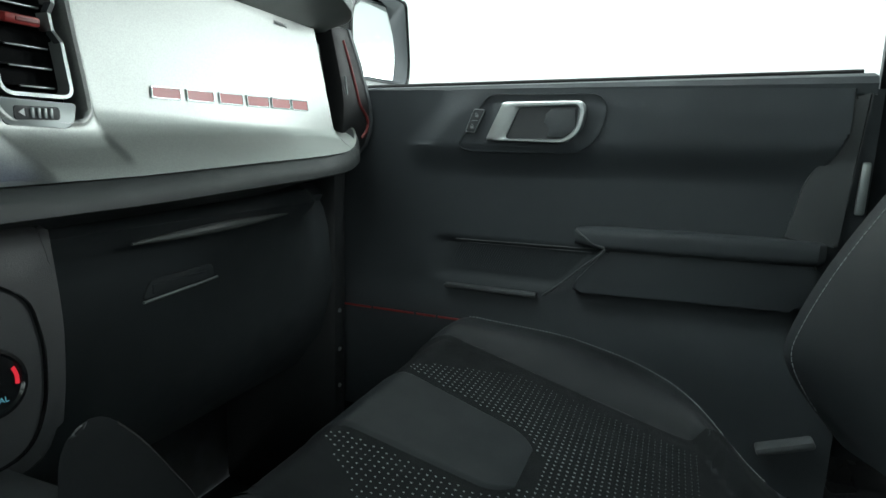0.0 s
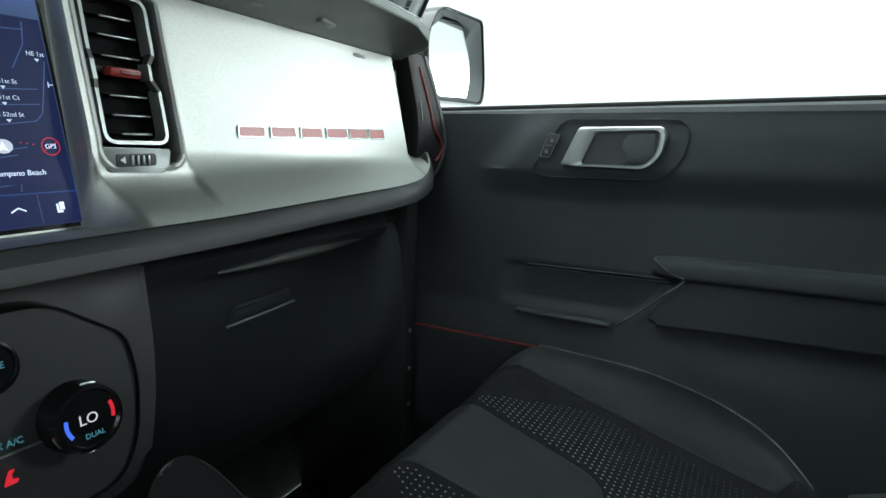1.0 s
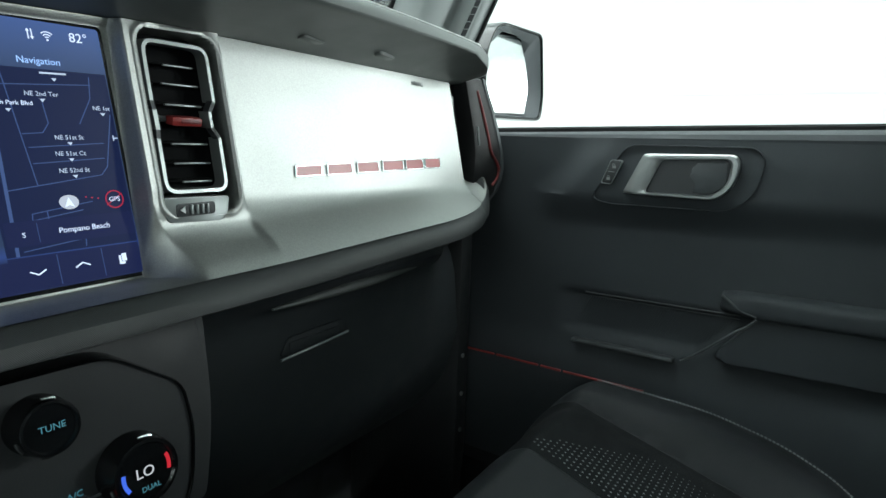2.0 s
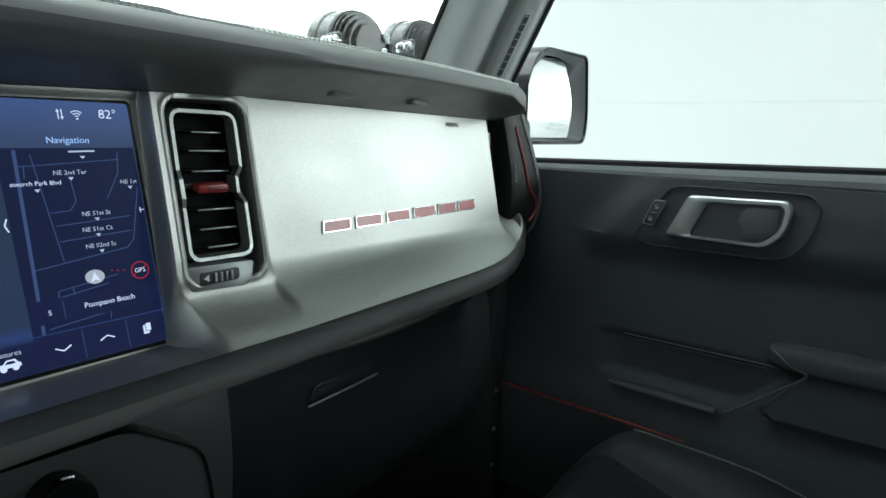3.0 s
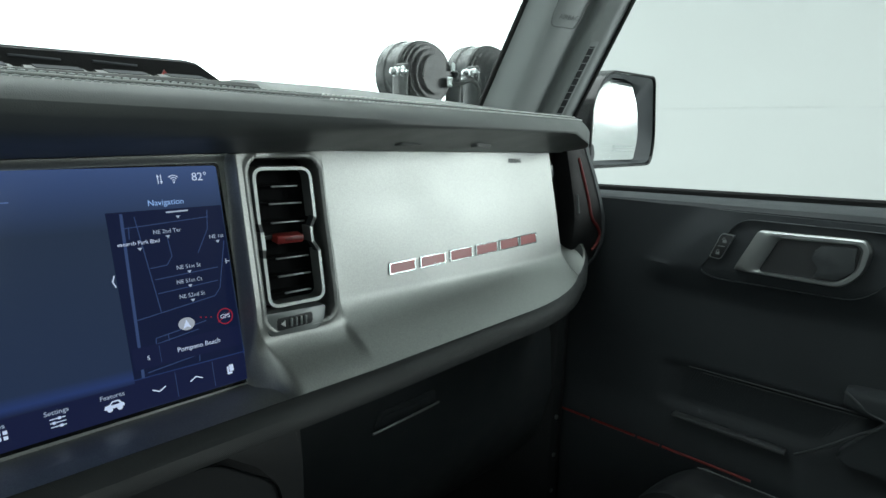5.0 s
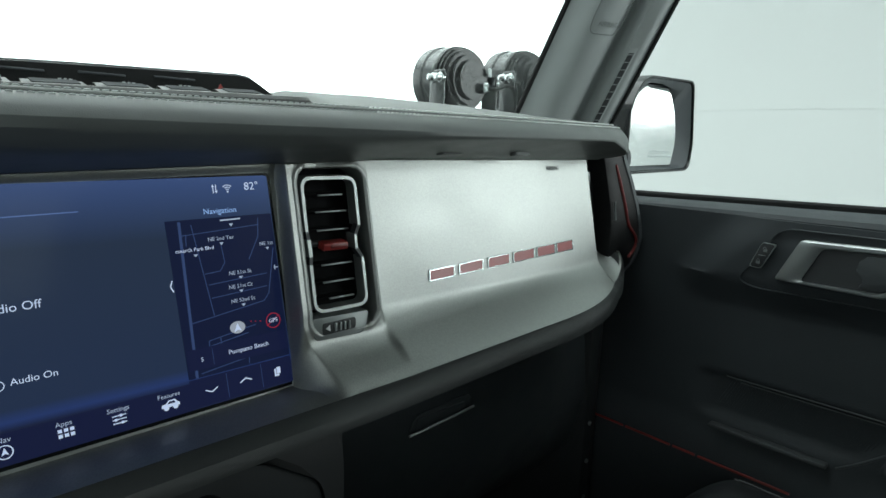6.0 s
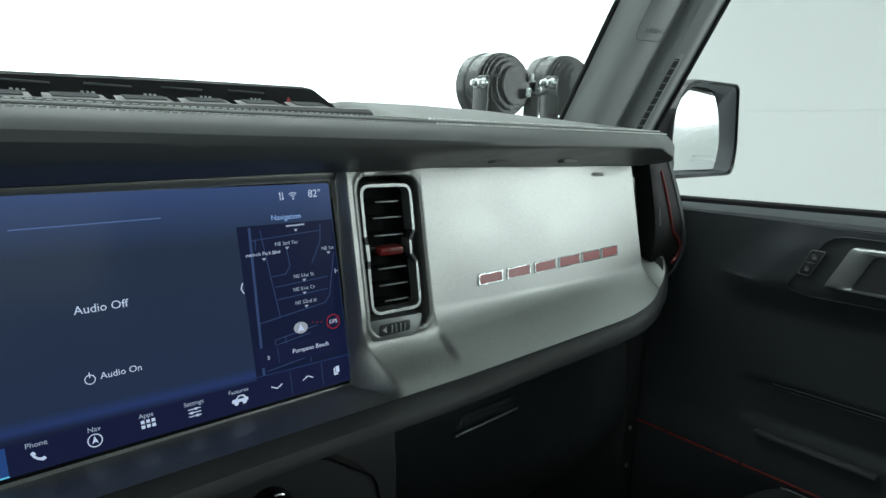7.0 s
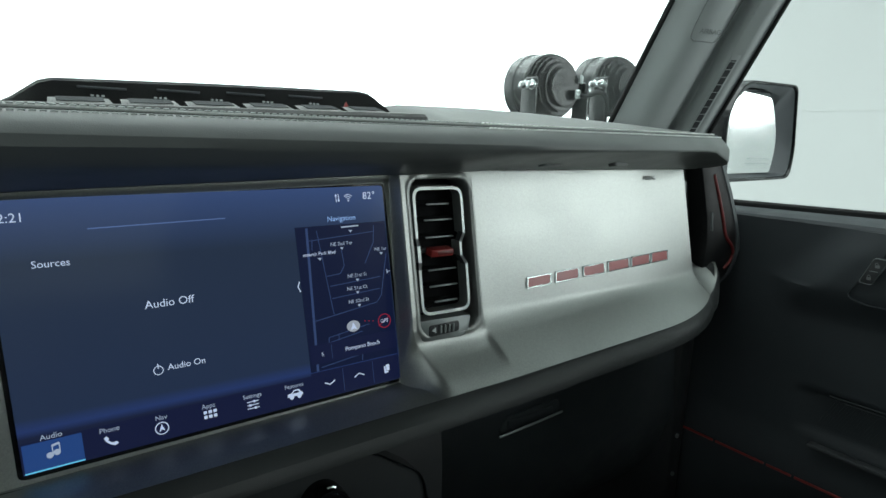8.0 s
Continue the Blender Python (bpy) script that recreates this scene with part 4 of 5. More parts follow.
ys = [0.16 - 0.0075 * i for i in range(92)] + [-0.525 - 0.0022 * i for i in range(34)]
zs = [0.72 + 0.02 * i for i in range(12)] + [0.955 + 0.005 * i for i in range(37)] + [1.1385 + 0.003 * i for i in range(20)] + [1.199 + 0.005 * i for i in range(13)]
part("door_skin", slab([[(door_x(y, z), y, z) for y in ys] for z in zs], (0.06, 0, 0)), DOOR_SKIN, door, "charcoal door trim with a padded upper part")
rows = []
for y in np.linspace(0.16, -0.59, 16):
    q = -0.0233 * (y - 0.05)
    sh = 0.0085 * sstep(-y, 0.105, 0.16)
    rows.append([(DX + 0.006 - sh, y, 1.2530), (DX + 0.0045 - sh, y, 1.2575 + q * 0.5), (DX + 0.008 - sh * 0.8, y, 1.2610 + q * 0.8), (DX + 0.020, y, 1.2632 + q), (0.752, y, 1.2655 + q), (0.763, y, 1.2655 + q), (0.766, y, 1.2630 + q), (0.766, y, 1.23)])
part("belt_top", grid(rows, True, True), DOOR_SKIN, door, "charcoal top of the door under the window")
rows = []
for y in np.linspace(0.16, -0.59, 16):
    q = -0.0233 * (y - 0.05)
    rows.append([(0.7665, y, 1.250), (0.7665, y, 1.2650 + q), (0.7672, y, 1.2705 + q), (0.7695, y, 1.2728 + q), (0.775, y, 1.2734 + q), (0.780, y, 1.2710 + q), (0.780, y, 1.250)])
part("belt_seal", grid(rows, True, True), RUBBER, door, "black rubber belt seal")
PX = DX - 0.0165
bz_poly = rounded([(-0.110, 1.182), (-0.152, 1.252), (-0.296, 1.253), (-0.308, 1.240), (-0.303, 1.203), (-0.278, 1.178), (-0.130, 1.176)], [0.01, 0.015, 0.02, 0.015, 0.02, 0.02, 0.015], 5)
bz_in = [(-0.215 + (a + 0.215) * 0.993, 1.211 + (b - 1.211) * 0.986) for a, b in bz_poly]
part("handle_bezel", plate(bz_poly, lambda a, b, d: on_door(a, b, d, PX - 0.0001), 0.006, 0.0004, hole=bz_in), DOOR_SKIN, door)
# chrome pull ring
out_p = rounded([(-0.1745, 1.2415), (-0.2770, 1.2440), (-0.2835, 1.2350), (-0.2800, 1.2085), (-0.2620, 1.1905), (-0.1520, 1.1915)], [0.005, 0.006, 0.006, 0.012, 0.010, 0.005], 4)
in_p = rounded([(-0.1965, 1.2350), (-0.2690, 1.2380), (-0.2735, 1.2330), (-0.2715, 1.2090), (-0.2560, 1.1955), (-0.1790, 1.1945)], [0.006, 0.003, 0.003, 0.010, 0.008, 0.005], 4)
hd = part("door_handle", plate(out_p, lambda a, b, d: on_door(a, b, d, PX - 0.0055), 0.012, 0.0022, hole=in_p), HANDLE_METAL, door, "satin chrome door handle ring")
part("handle_cup", plate(in_p, lambda a, b, d: on_door(a, b, d, PX - 0.0012), 0.004), BLACK, door)
pd = rounded([(-0.2380, 1.2330), (-0.2700, 1.2350), (-0.2700, 1.2095), (-0.2560, 1.1985), (-0.2340, 1.1985), (-0.2385, 1.2070), (-0.2300, 1.2170), (-0.2320, 1.2270)], 0.002, 3)
part("handle_paddle", plate(pd, lambda a, b, d: on_door(a, b, d, PX - 0.0035), 0.003, 0.001), PLASTIC, door)
# lock switch
lk = rounded([(-0.1360, 1.2010), (-0.1225, 1.2020), (-0.1345, 1.2328), (-0.1500, 1.2320)], 0.0030, 4)
lk_in = [(-0.1358 + (a + 0.1358) * 0.90, 1.2170 + (b - 1.2170) * 0.94) for a, b in lk]
lock = part("lock_switch", plate(lk_in, lambda a, b, d: on_door(a, b, d, PX - 0.002), 0.004, 0.0006), BLACK, door, "black lock switch with a silver rim")
part("switch_rim", plate(lk, lambda a, b, d: on_door(a, b, d, PX - 0.0026), 0.004, 0.0006, hole=lk_in), DULL_METAL, lock)
for zc, yc, op in ((1.2245, -0.1390, 1), (1.2095, -0.1325, 0)):
    part("lock_body", box((PX - 0.0027, yc, zc - 0.0012), (0.0008, 0.0042, 0.0032)), PRINT, lock, "", False)
    pts = [(PX - 0.0027, yc + 0.0016 * math.cos(k * math.pi / 6) + op * 0.001, zc + 0.0004 + 0.0026 * math.sin(k * math.pi / 6)) for k in range(7)]
    part("lock_shackle", tube(pts, 0.0004, 5), PRINT, lock)
part("switch_split", box((PX - 0.0024, -0.1358, 1.2172), (0.0008, 0.008, 0.0007)), DULL_METAL, lock, "", False)
# armrest: a rounded pad with a flat face below it
rows = []
for y, t in ((-0.279, 0.45), (-0.286, 0.65), (-0.300, 0.85), (-0.33, 1.0), (-0.42, 1.0), (-0.50, 1.0), (-0.553, 0.95), (-0.562, 0.6)):
    w, h, zc = 0.024 * t, 0.014 * (0.5 + 0.5 * t), 1.0715 - 0.012 * (y + 0.30)
    ring = rounded([(0.715, zc - h), (0.700 - w, zc - h), (0.700 - w, zc + h), (0.715, zc + h)], [0.001, 0.009, 0.011, 0.001], 5)
    rows.append([(a, y, b) for a, b in ring])
part("armrest_pad", grid(rows, True, True), DOOR_SKIN, door, "padded charcoal armrest")
fp = rounded([(-0.321, 1.0580), (-0.556, 1.0610), (-0.552, 1.004), (-0.272, 0.997)], [0.004, 0.006, 0.02, 0.02], 4)
part("armrest_face", plate(fp, lambda a, b, d: on_door(a, b, d, DX - 0.017), 0.035, 0.005, 3), DOOR_SKIN, door)
DULL_GREY = material("mid_grey_plastic", (0.050, 0.057, 0.060), 0.60)
part("trim_line", tube(smooth_curve([(DX - 0.020, -0.280, 1.081), (DX - 0.022, -0.302, 1.066), (DX - 0.024, -0.319, 1.0585), (DX - 0.020, -0.294, 1.034), (DX - 0.012, -0.262, 1.003), (DX - 0.004, -0.240, 0.984)], 5), 0.0017, 8), DULL_GREY, door, "thin grey moulding")
part("face_line", tube([(DX - 0.0185, -0.320, 1.0580), (DX - 0.0185, -0.42, 1.0595), (DX - 0.0185, -0.55, 1.0615)], 0.0013, 6), DULL_GREY, door)
part("pocket_edge", tube([(DX + 0.001, -0.108, 1.0510), (DX + 0.000, -0.2, 1.0525), (DX - 0.002, -0.310, 1.0545)], 0.0010, 6), DULL_GREY, door, "thin grey edge")
part("pocket_edge", tube([(DX + 0.002, -0.125, 1.0470), (DX + 0.002, -0.3, 1.0490)], 0.0008, 6), DULL_GREY, door)
grl = bmesh.new()
for k in range(52):
    y = -0.105 - 0.0036 * k
    b2 = box((DX + 0.0125, y, 1.0290), (0.003, 0.0014, 0.044), 0, Euler((radians(25), 0, 0)).to_matrix())
    grl = join(grl, b2)
tagged(part("grille_ribs", grl, DOOR_SKIN, door, "fine ribs in the door hollow", False), kind="stuff")
part("pocket_lip", box((DX - 0.006, -0.164, 0.9835), (0.014, 0.136, 0.006), 0.003), DULL_GREY, door)
ep = rounded([(-0.520, 1.088), (-0.573, 1.082), (-0.586, 1.255), (-0.569, 1.250), (-0.566, 1.200), (-0.534, 1.164)], [0.003, 0.003, 0.003, 0.002, 0.02, 0.02], 4)
part("end_plate", plate(ep, lambda a, b, d: on_door(a, b, d, DX - 0.008), 0.02, 0.003), DULL_GREY, door, "lighter grey end plate")
red = thing("red_trim_strip", (0.70, -0.03, 0.927), "thin red strip along the lower door trim", "trim strip")
for a, b in ((0.095, 0.022), (0.018, -0.050), (-0.054, -0.085), (-0.089, -0.20)):
    part("strip_piece", tube([(DX - 0.012, a, 0.9345), (DX - 0.012, b, 0.9345)], 0.0017, 6), RED, red)
belt = thing("seat_belt", (0.705, -0.62, 0.75), "black seat belt webbing with a grey anchor beside the seat", "seat belt")
part("webbing", box((0.706, -0.615, 1.10), (0.003, 0.045, 0.55), 0.001), MESH_CLOTH, belt)
part("anchor", box((0.700, -0.590, 1.150), (0.006, 0.010, 0.060), 0.003), DULL_METAL, belt)

# ---- windscreen pillar ----
pil = thing("windscreen_pillar", (0.64, 0.10, 1.36), "grey windscreen pillar trim with a slotted demister vent", "pillar trim", kind="structure")


def pil_pt(s, z, out=0.0):
    """s from 0 at the glass edge to 1 at the door edge; out lifts off the face."""
    lean = -0.47 * (z - 1.385)
    a, b = Vector((0.570, 0.150)), Vector((0.6775, 0.066))
    n = Vector((-(a - b).y, (a - b).x)).normalized()
    n = n if n.y < 0 else -n
    p = a.lerp(b, s) + n * (0.019 * max(0.0, math.sin(math.pi * min(1, max(0, s) / 0.66))) ** 1.5 * (1 if s < 0.66 else 0) + out)
    return Vector((p.x + 0.07 * (z - 1.385), p.y + lean, z))


rows = []
for z in np.linspace(1.31, 1.86, 24):
    row = []
    for s in np.linspace(0, 1, 48):
        o = 0.0
        o += 0.009 * sstep(s, 0.65, 0.75) * (1 - sstep(s, 0.86, 0.97))
        o -= 0.008 * sstep(s, 0.50, 0.65) * (1 - sstep(s, 0.65, 0.75))
        row.append(pil_pt(s, z, o))
    back = [pil_pt(1.0, z, -0.02) + Vector((0.008, 0.03, 0)), pil_pt(0.6, z, -0.06), pil_pt(0.0, z, -0.03)]
    rows.append(row + back)
part("pillar_cover", grid(rows, True, True), PILLAR, pil)
part("door_seal", tube([pil_pt(0.990, z, 0.000) for z in np.linspace(1.30, 1.85, 12)], 0.0030, 8), RUBBER, pil, "black rubber door seal")
part("glass_seal", tube([pil_pt(-0.01, z, -0.003) for z in np.linspace(1.34, 1.85, 12)], 0.004, 8), RUBBER, pil)
pv = part("demister_frame", grid([[pil_pt(s, z, o) for s, o in ((0.745, 0.004), (0.747, 0.0098), (0.758, 0.0108), (0.825, 0.0108), (0.836, 0.0098), (0.838, 0.004))] for z in np.linspace(1.355, 1.462, 10)], True, True), PILLAR, pil)
part("demister_slot", grid([[pil_pt(s, z, o) for s, o in ((0.766, 0.008), (0.766, 0.0111), (0.818, 0.0111), (0.818, 0.008))] for z in np.linspace(1.36, 1.456, 10)], True, True), BLACK, pv)
for k in range(11):
    z = 1.362 + 0.0092 * k
    part("demister_bar", tube([pil_pt(0.763, z, 0.0113), pil_pt(0.821, z, 0.0113)], 0.0005, 5), PILLAR, pv)
fr = [pil_pt(s, z, 0.0003) for s, z in [(0.60, 1.60), (0.59, 1.55), (0.58, 1.50), (0.565, 1.482), (0.53, 1.476), (0.48, 1.475), (0.42, 1.475), (0.36, 1.475), (0.31, 1.476), (0.275, 1.482), (0.26, 1.50), (0.26, 1.55), (0.27, 1.60)]]
part("airbag_cover", tube(smooth_curve(fr, 5), 0.0008, 6), PILLAR_SHADE, pil)
am = (pil_pt(0.43, 1.486, 0.0012))
u = (pil_pt(0.5, 1.484) - pil_pt(0.3, 1.484)).normalized()
vv = (pil_pt(0.4, 1.494) - pil_pt(0.4, 1.474)).normalized()
wv = u.cross(vv).normalized()
vv = wv.cross(u)
mt = Matrix((( u.x, vv.x, wv.x, am.x), (u.y, vv.y, wv.y, am.y), (u.z, vv.z, wv.z, am.z), (0, 0, 0, 1)))
part("airbag_text", lettering("AIRBAG", 0.0085, mt), PILLAR_SHADE, pil, "embossed AIRBAG lettering", False)

# ---- door mirror ----
MY = 0.14
mirror = thing("door_mirror", (0.80, 0.16, 1.28), "black door mirror with rectangular glass outside the window", "wing mirror")
RR = [0.012, 0.022, 0.018, 0.016, 0.02, 0.02, 0.02]
mo = rounded([(0.835, 1.290), (1.071, 1.2945), (1.077, 1.345), (1.056, 1.4630), (0.893, 1.4585), (0.860, 1.444), (0.832, 1.402)], RR, 5)
hole = [(0.962 + (a - 0.962) * 0.945, 1.381 + (b - 1.381) * 0.93) for a, b in mo]
gl = rounded([(0.872, 1.303), (1.018, 1.3065), (1.035, 1.350), (1.033, 1.400), (1.012, 1.4520), (0.935, 1.4500), (0.8785, 1.4135)], [0.010, 0.006, 0.02, 0.02, 0.006, 0.010, 0.014], 5)
part("housing", plate(mo, lambda a, b, d: Vector((a, MY + d + 0.15 * max(0, d - 0.01) * (a - 0.9), b)), 0.050, 0.006, hole=hole), GLOSS, mirror, "black mirror housing")
part("inner_cup", grid([[(a, MY + 0.004, b) for a, b in hole], [(a * 0.6 + c * 0.4, MY + 0.016, b * 0.6 + e * 0.4) for (a, b), (c, e) in zip(hole, gl)], [(a, MY + 0.027, b) for a, b in gl]], True), PLASTIC, mirror, "dark grey inner cup round the glass")
bs = [(0.97 + (a - 0.97) * 0.985, 1.38 + (b - 1.38) * 0.985) for a, b in mo]
part("back_shell", grid([[(0.97 + (a - 0.97) * k, MY + y, 1.38 + (b - 1.38) * k) for a, b in bs] for k, y in ((1.0, 0.045), (1.0, 0.06), (0.93, 0.082), (0.75, 0.098), (0.4, 0.106))], True, True), GLOSS, mirror)
YAW, TIP = 0.10, 0.10
gm = part("mirror_glass", plate(gl, lambda a, b, d: Vector((a, MY + 0.0265 + d - YAW * (a - 0.965) + TIP * (b - 1.38), b)), 0.004), MIRROR, mirror, "clear mirror glass")
for k, txt in enumerate(("OBJECTS IN MIRROR ARE", "CLOSER THAN THEY APPEAR")):
    z = 1.330 - 0.0085 * k
    part("mirror_text", lettering(txt, 0.0056, facing(0.985, z, MY + 0.0265 - YAW * 0.033 + TIP * (z - 1.38) - 0.0010, math.degrees(math.atan(TIP)), -math.degrees(math.atan(YAW))), 0.0001), PALE_PRINT, gm, "", False)
part("mirror_arm", box((0.80, 0.17, 1.315), (0.13, 0.06, 0.05), 0.02, None, 3), BLACK, mirror)

# ---- auxiliary lamps on the hood ----
lamp = thing("auxiliary_lamp", (0.645, 0.335, 1.30), "round black auxiliary lamp with cooling fins on the hood", "driving lamp", "lamps ahead of the windscreen")
LZ = 1.4355
R = 0.0560
aim = Matrix.Translation((0.645, 0.360, 0))
ax = aim @ Matrix.Translation((0, 0, LZ)) @ Euler((radians(-90), 0, 0)).to_matrix().to_4x4()


def aimed(bm):
    bmesh.ops.transform(bm, matrix=aim, verts=bm.verts)
    return bm


part("rim", turned([(0, -0.003), (R * 0.93, -0.003), (R * 0.96, -0.001), (R * 0.96, 0.024), (R, 0.026), (R, 0.043), (R * 0.98, 0.047), (R * 0.93, 0.047), (R * 0.9, 0.043), (0, 0.043)], ax, 64), FIN_BLACK, lamp, "gloss black lamp rim")
part("lens", turned([(0, 0.0435), (R * 0.89, 0.0435), (R * 0.85, 0.0460), (0, 0.0470)], ax, 48), GLASS, lamp, "clear lamp lens")
part("core", turned([(0, -0.040), (R * 0.20, -0.039), (R * 0.40, -0.036), (R * 0.47, -0.032), (R * 0.50, -0.024), (R * 0.66, -0.020), (R * 0.72, -0.003), (0, -0.002)], ax, 40), GLOSS, lamp, "gloss black lamp body")
for k, rk in enumerate((0.970, 0.945, 0.900, 0.825, 0.710, 0.560)):
    zf, rf = -0.0075 - 0.0068 * k, R * rk
    part("fin", turned([(rf - 0.010, zf - 0.0009), (rf - 0.001, zf - 0.0011), (rf, zf - 0.0004), (rf, zf + 0.0004), (rf - 0.001, zf + 0.0011), (rf - 0.010, zf + 0.0009)], ax, 56), FIN_DARK, lamp)
for sx in (-1, 1):
    x = sx * 0.0605
    part("bracket_arm", aimed(box((x, -0.022, 1.388), (0.004, 0.034, 0.110), 0.0015)), BRACKET_GREY, lamp, "dark grey bracket arm")
    part("pivot_plate", aimed(box((sx * 0.0560, -0.022, LZ), (0.008, 0.030, 0.024), 0.004, None, 3)), GLOSS, lamp)
    for dy in (-0.0085, 0.0085):
        bolt = turned([(0, -0.002), (0.0082, -0.002), (0.0082, 0.003), (0.0056, 0.004), (0.0056, 0.011), (0.0040, 0.012), (0, 0.012)], aim @ Matrix.Translation((x, -0.022 + dy, 1.4345)) @ Euler((0, radians(90 * sx), 0)).to_matrix().to_4x4(), 12)
        part("pivot_bolt", bolt, CHROME, lamp, "chrome pivot bolt")
part("bracket_base", aimed(box((0, -0.022, 1.332), (0.116, 0.03, 0.006), 0.002)), DULL_METAL, lamp)
part("bracket_foot", aimed(box((0, -0.022, 1.315), (0.03, 0.03, 0.032), 0.003)), BLACK, lamp)
part("maker_plate", aimed(box((0.0360, -0.044, 1.4500), (0.022, 0.003, 0.013), 0.001, Euler((0, 0, radians(35))).to_matrix())), PALE_PRINT, lamp, "small pale maker plate")
part("cable_clip", aimed(box((0.0230, -0.050, 1.4240), (0.020, 0.010, 0.016), 0.003, Euler((0, 0, radians(35))).to_matrix())), CHROME, lamp, "chrome cable clip")
part("cable", tube([aim @ p for p in smooth_curve([(0.024, -0.053, 1.424), (0.036, -0.060, 1.423), (0.060, -0.062, 1.430), (0.082, -0.058, 1.424), (0.094, -0.052, 1.402), (0.098, -0.044, 1.33)], 6)], 0.0035, 8), RUBBER, lamp, "black rubber cable")
lamp_b = copy_thing(lamp, Matrix.Translation((0.811, 0.335, 1.314)))

# ---- passenger seat ----
seat = thing("passenger_seat", (0.375, -0.42, 0.60), "charcoal vinyl passenger seat with a perforated dotted centre", "car seat")
SC = 0.372


def half_width(y):
    """The cushion's half width: rounded front corners, widest before the backrest, rounded off behind."""
    ys = (-0.62, -0.52, -0.49, -0.475, -0.453, -0.426, -0.394, -0.36, -0.325, -0.29, -0.25, -0.20, -0.17, -0.145, -0.105)
    ws = (0.115, 0.125, 0.145, 0.185, 0.240, 0.284, 0.302, 0.311, 0.308, 0.302, 0.291, 0.278, 0.268, 0.258, 0.236)
    return sum(float(np.interp(y + d, ys, ws)) for d in (-0.014, -0.007, 0, 0.007, 0.014)) / 5


def seat_z(x, y):
    """Height of the cushion: tilted back, rounded at the front, with raised side bolsters."""
    z = 0.953 + 0.28 * (min(y, -0.16) + 0.18)
    f = max(0, y + 0.172)
    z -= 13.0 * f * f
    e = abs(x - SC)
    w = half_width(y)
    z += (0.014 + 0.012 * sstep(-y, 0.16, 0.30)) * max(sstep(w, 0.16, 0.29), sstep(-y, 0.37, 0.43)) * sstep(e, min(0.168, w - 0.10), w - 0.065) - 0.005 * math.exp(-((e - 0.184) / 0.005) ** 2)
    g = max(0, e - (w - 0.050)) / 0.050
    z -= 0.026 * (1 - math.sqrt(max(0, 1 - g * g)))
    return z


rows = []
for y in [-0.105 - 0.005 * i for i in range(20)] + [-0.205 - 0.0085 * i for i in range(49)]:
    w = half_width(y)
    row = [(SC - w, y, 0.74)]
    for k in range(91):
        x = SC - w + 2 * w * k / 90
        row.append((x, y, seat_z(x, y)))
    row.append((SC + w, y, 0.74))
    rows.append(row)
part("cushion", grid(rows, False), LEATHER_DARK, seat)
front = [[(SC + half_width(-0.105) * q, -0.105 - 0.03 * (1 - f), lerp(0.74, seat_z(SC + half_width(-0.105) * q, -0.105), f)) for q in np.linspace(-1, 1, 31)] for f in np.linspace(0, 1, 5)]
part("cushion_front", grid(front), LEATHER_DARK, seat)


def patch(name, inside, y0, y1, x0, x1, lift, mat, label, nx=70, ny=70):
    """A piece of the cover lying on the cushion, where inside(x, y) is above 0, with a rolled rim."""
    rws = []
    for j in range(ny + 1):
        y = lerp(y0, y1, j / ny)
        a, b = inside(y)
        rws.append([(lerp(a, b, k / nx), y, seat_z(lerp(a, b, k / nx), y) + 0.0012 + lift * min(1, sstep(k / nx, 0, 0.07)) * sstep(1 - k / nx, 0, 0.07) * sstep(1 - j / ny, 0, 0.06)) for k in range(nx + 1)])
    return part(name, grid(rws), mat, seat, label)


def centre(y):
    w = min(0.176, half_width(y) - 0.030)
    return SC - w, SC + w


def tongue(y):
    t = max(0, (-0.145 - y) / 0.160)
    w = lerp(0.067, 0.052, min(1, t)) * math.sqrt(max(0.0, 1 - max(0, (t - 0.80) / 0.20) ** 2 * 0.85))
    return SC - 0.010 - w, SC - 0.010 + w


patch("perforated_centre", centre, -0.1062, -0.505, 0, 0, 0.002, MESH_CLOTH, "black perforated centre with pale dots")
patch("tongue_insert", tongue, -0.1061, -0.305, 0, 0, 0.0040, LEATHER, "plain charcoal centre insert")
dots = bmesh.new()
pitch = 0.0066
for j in range(50):
    y = -0.160 - pitch * 0.866 * j
    a, b = tongue(max(y, -0.304))
    for i in range(-30, 31):
        x = SC + (i + 0.5 * (j % 2)) * pitch
        if abs(x - SC) > min(0.150, half_width(y) - 0.06) or (y > -0.310 and a - 0.004 < x < b + 0.004):
            continue
        gap = max(a - x, x - b, 0) if y > -0.305 else math.hypot(max(a - x, x - b, 0), -0.305 - y)
        if y > -0.30 and gap > 0.02 + 0.9 * (-0.160 - y):
            continue
        r = (0.00122 if x > SC else 0.00100) * (1 - 0.5 * sstep(gap, 0.005, 0.13)) * (0.9 + 0.2 * random.random())
        z = seat_z(x, y) + 0.0038
        dots.faces.new([dots.verts.new((x + r * math.cos(k * math.pi / 3), y + r * math.sin(k * math.pi / 3), z + 0.28 * r * math.sin(k * math.pi / 3))) for k in range(6)])
tagged(part("dot_pattern", dots, DOT, seat, "rows of small pale dots", False), kind="stuff")
for q in (0, 1):
    path = []
    for y in np.linspace(-0.16, -0.50, 90):
        w = half_width(y) - 0.008 - 0.006 * q
        path.append((SC + w, y, seat_z(SC + w, y) + 0.0016))
    tagged(part("stitching", stitches(path, 0.0030, 0.0014, 0.00062), SEAT_THREAD, seat, "grey stitching on the bolster"), kind="stuff")
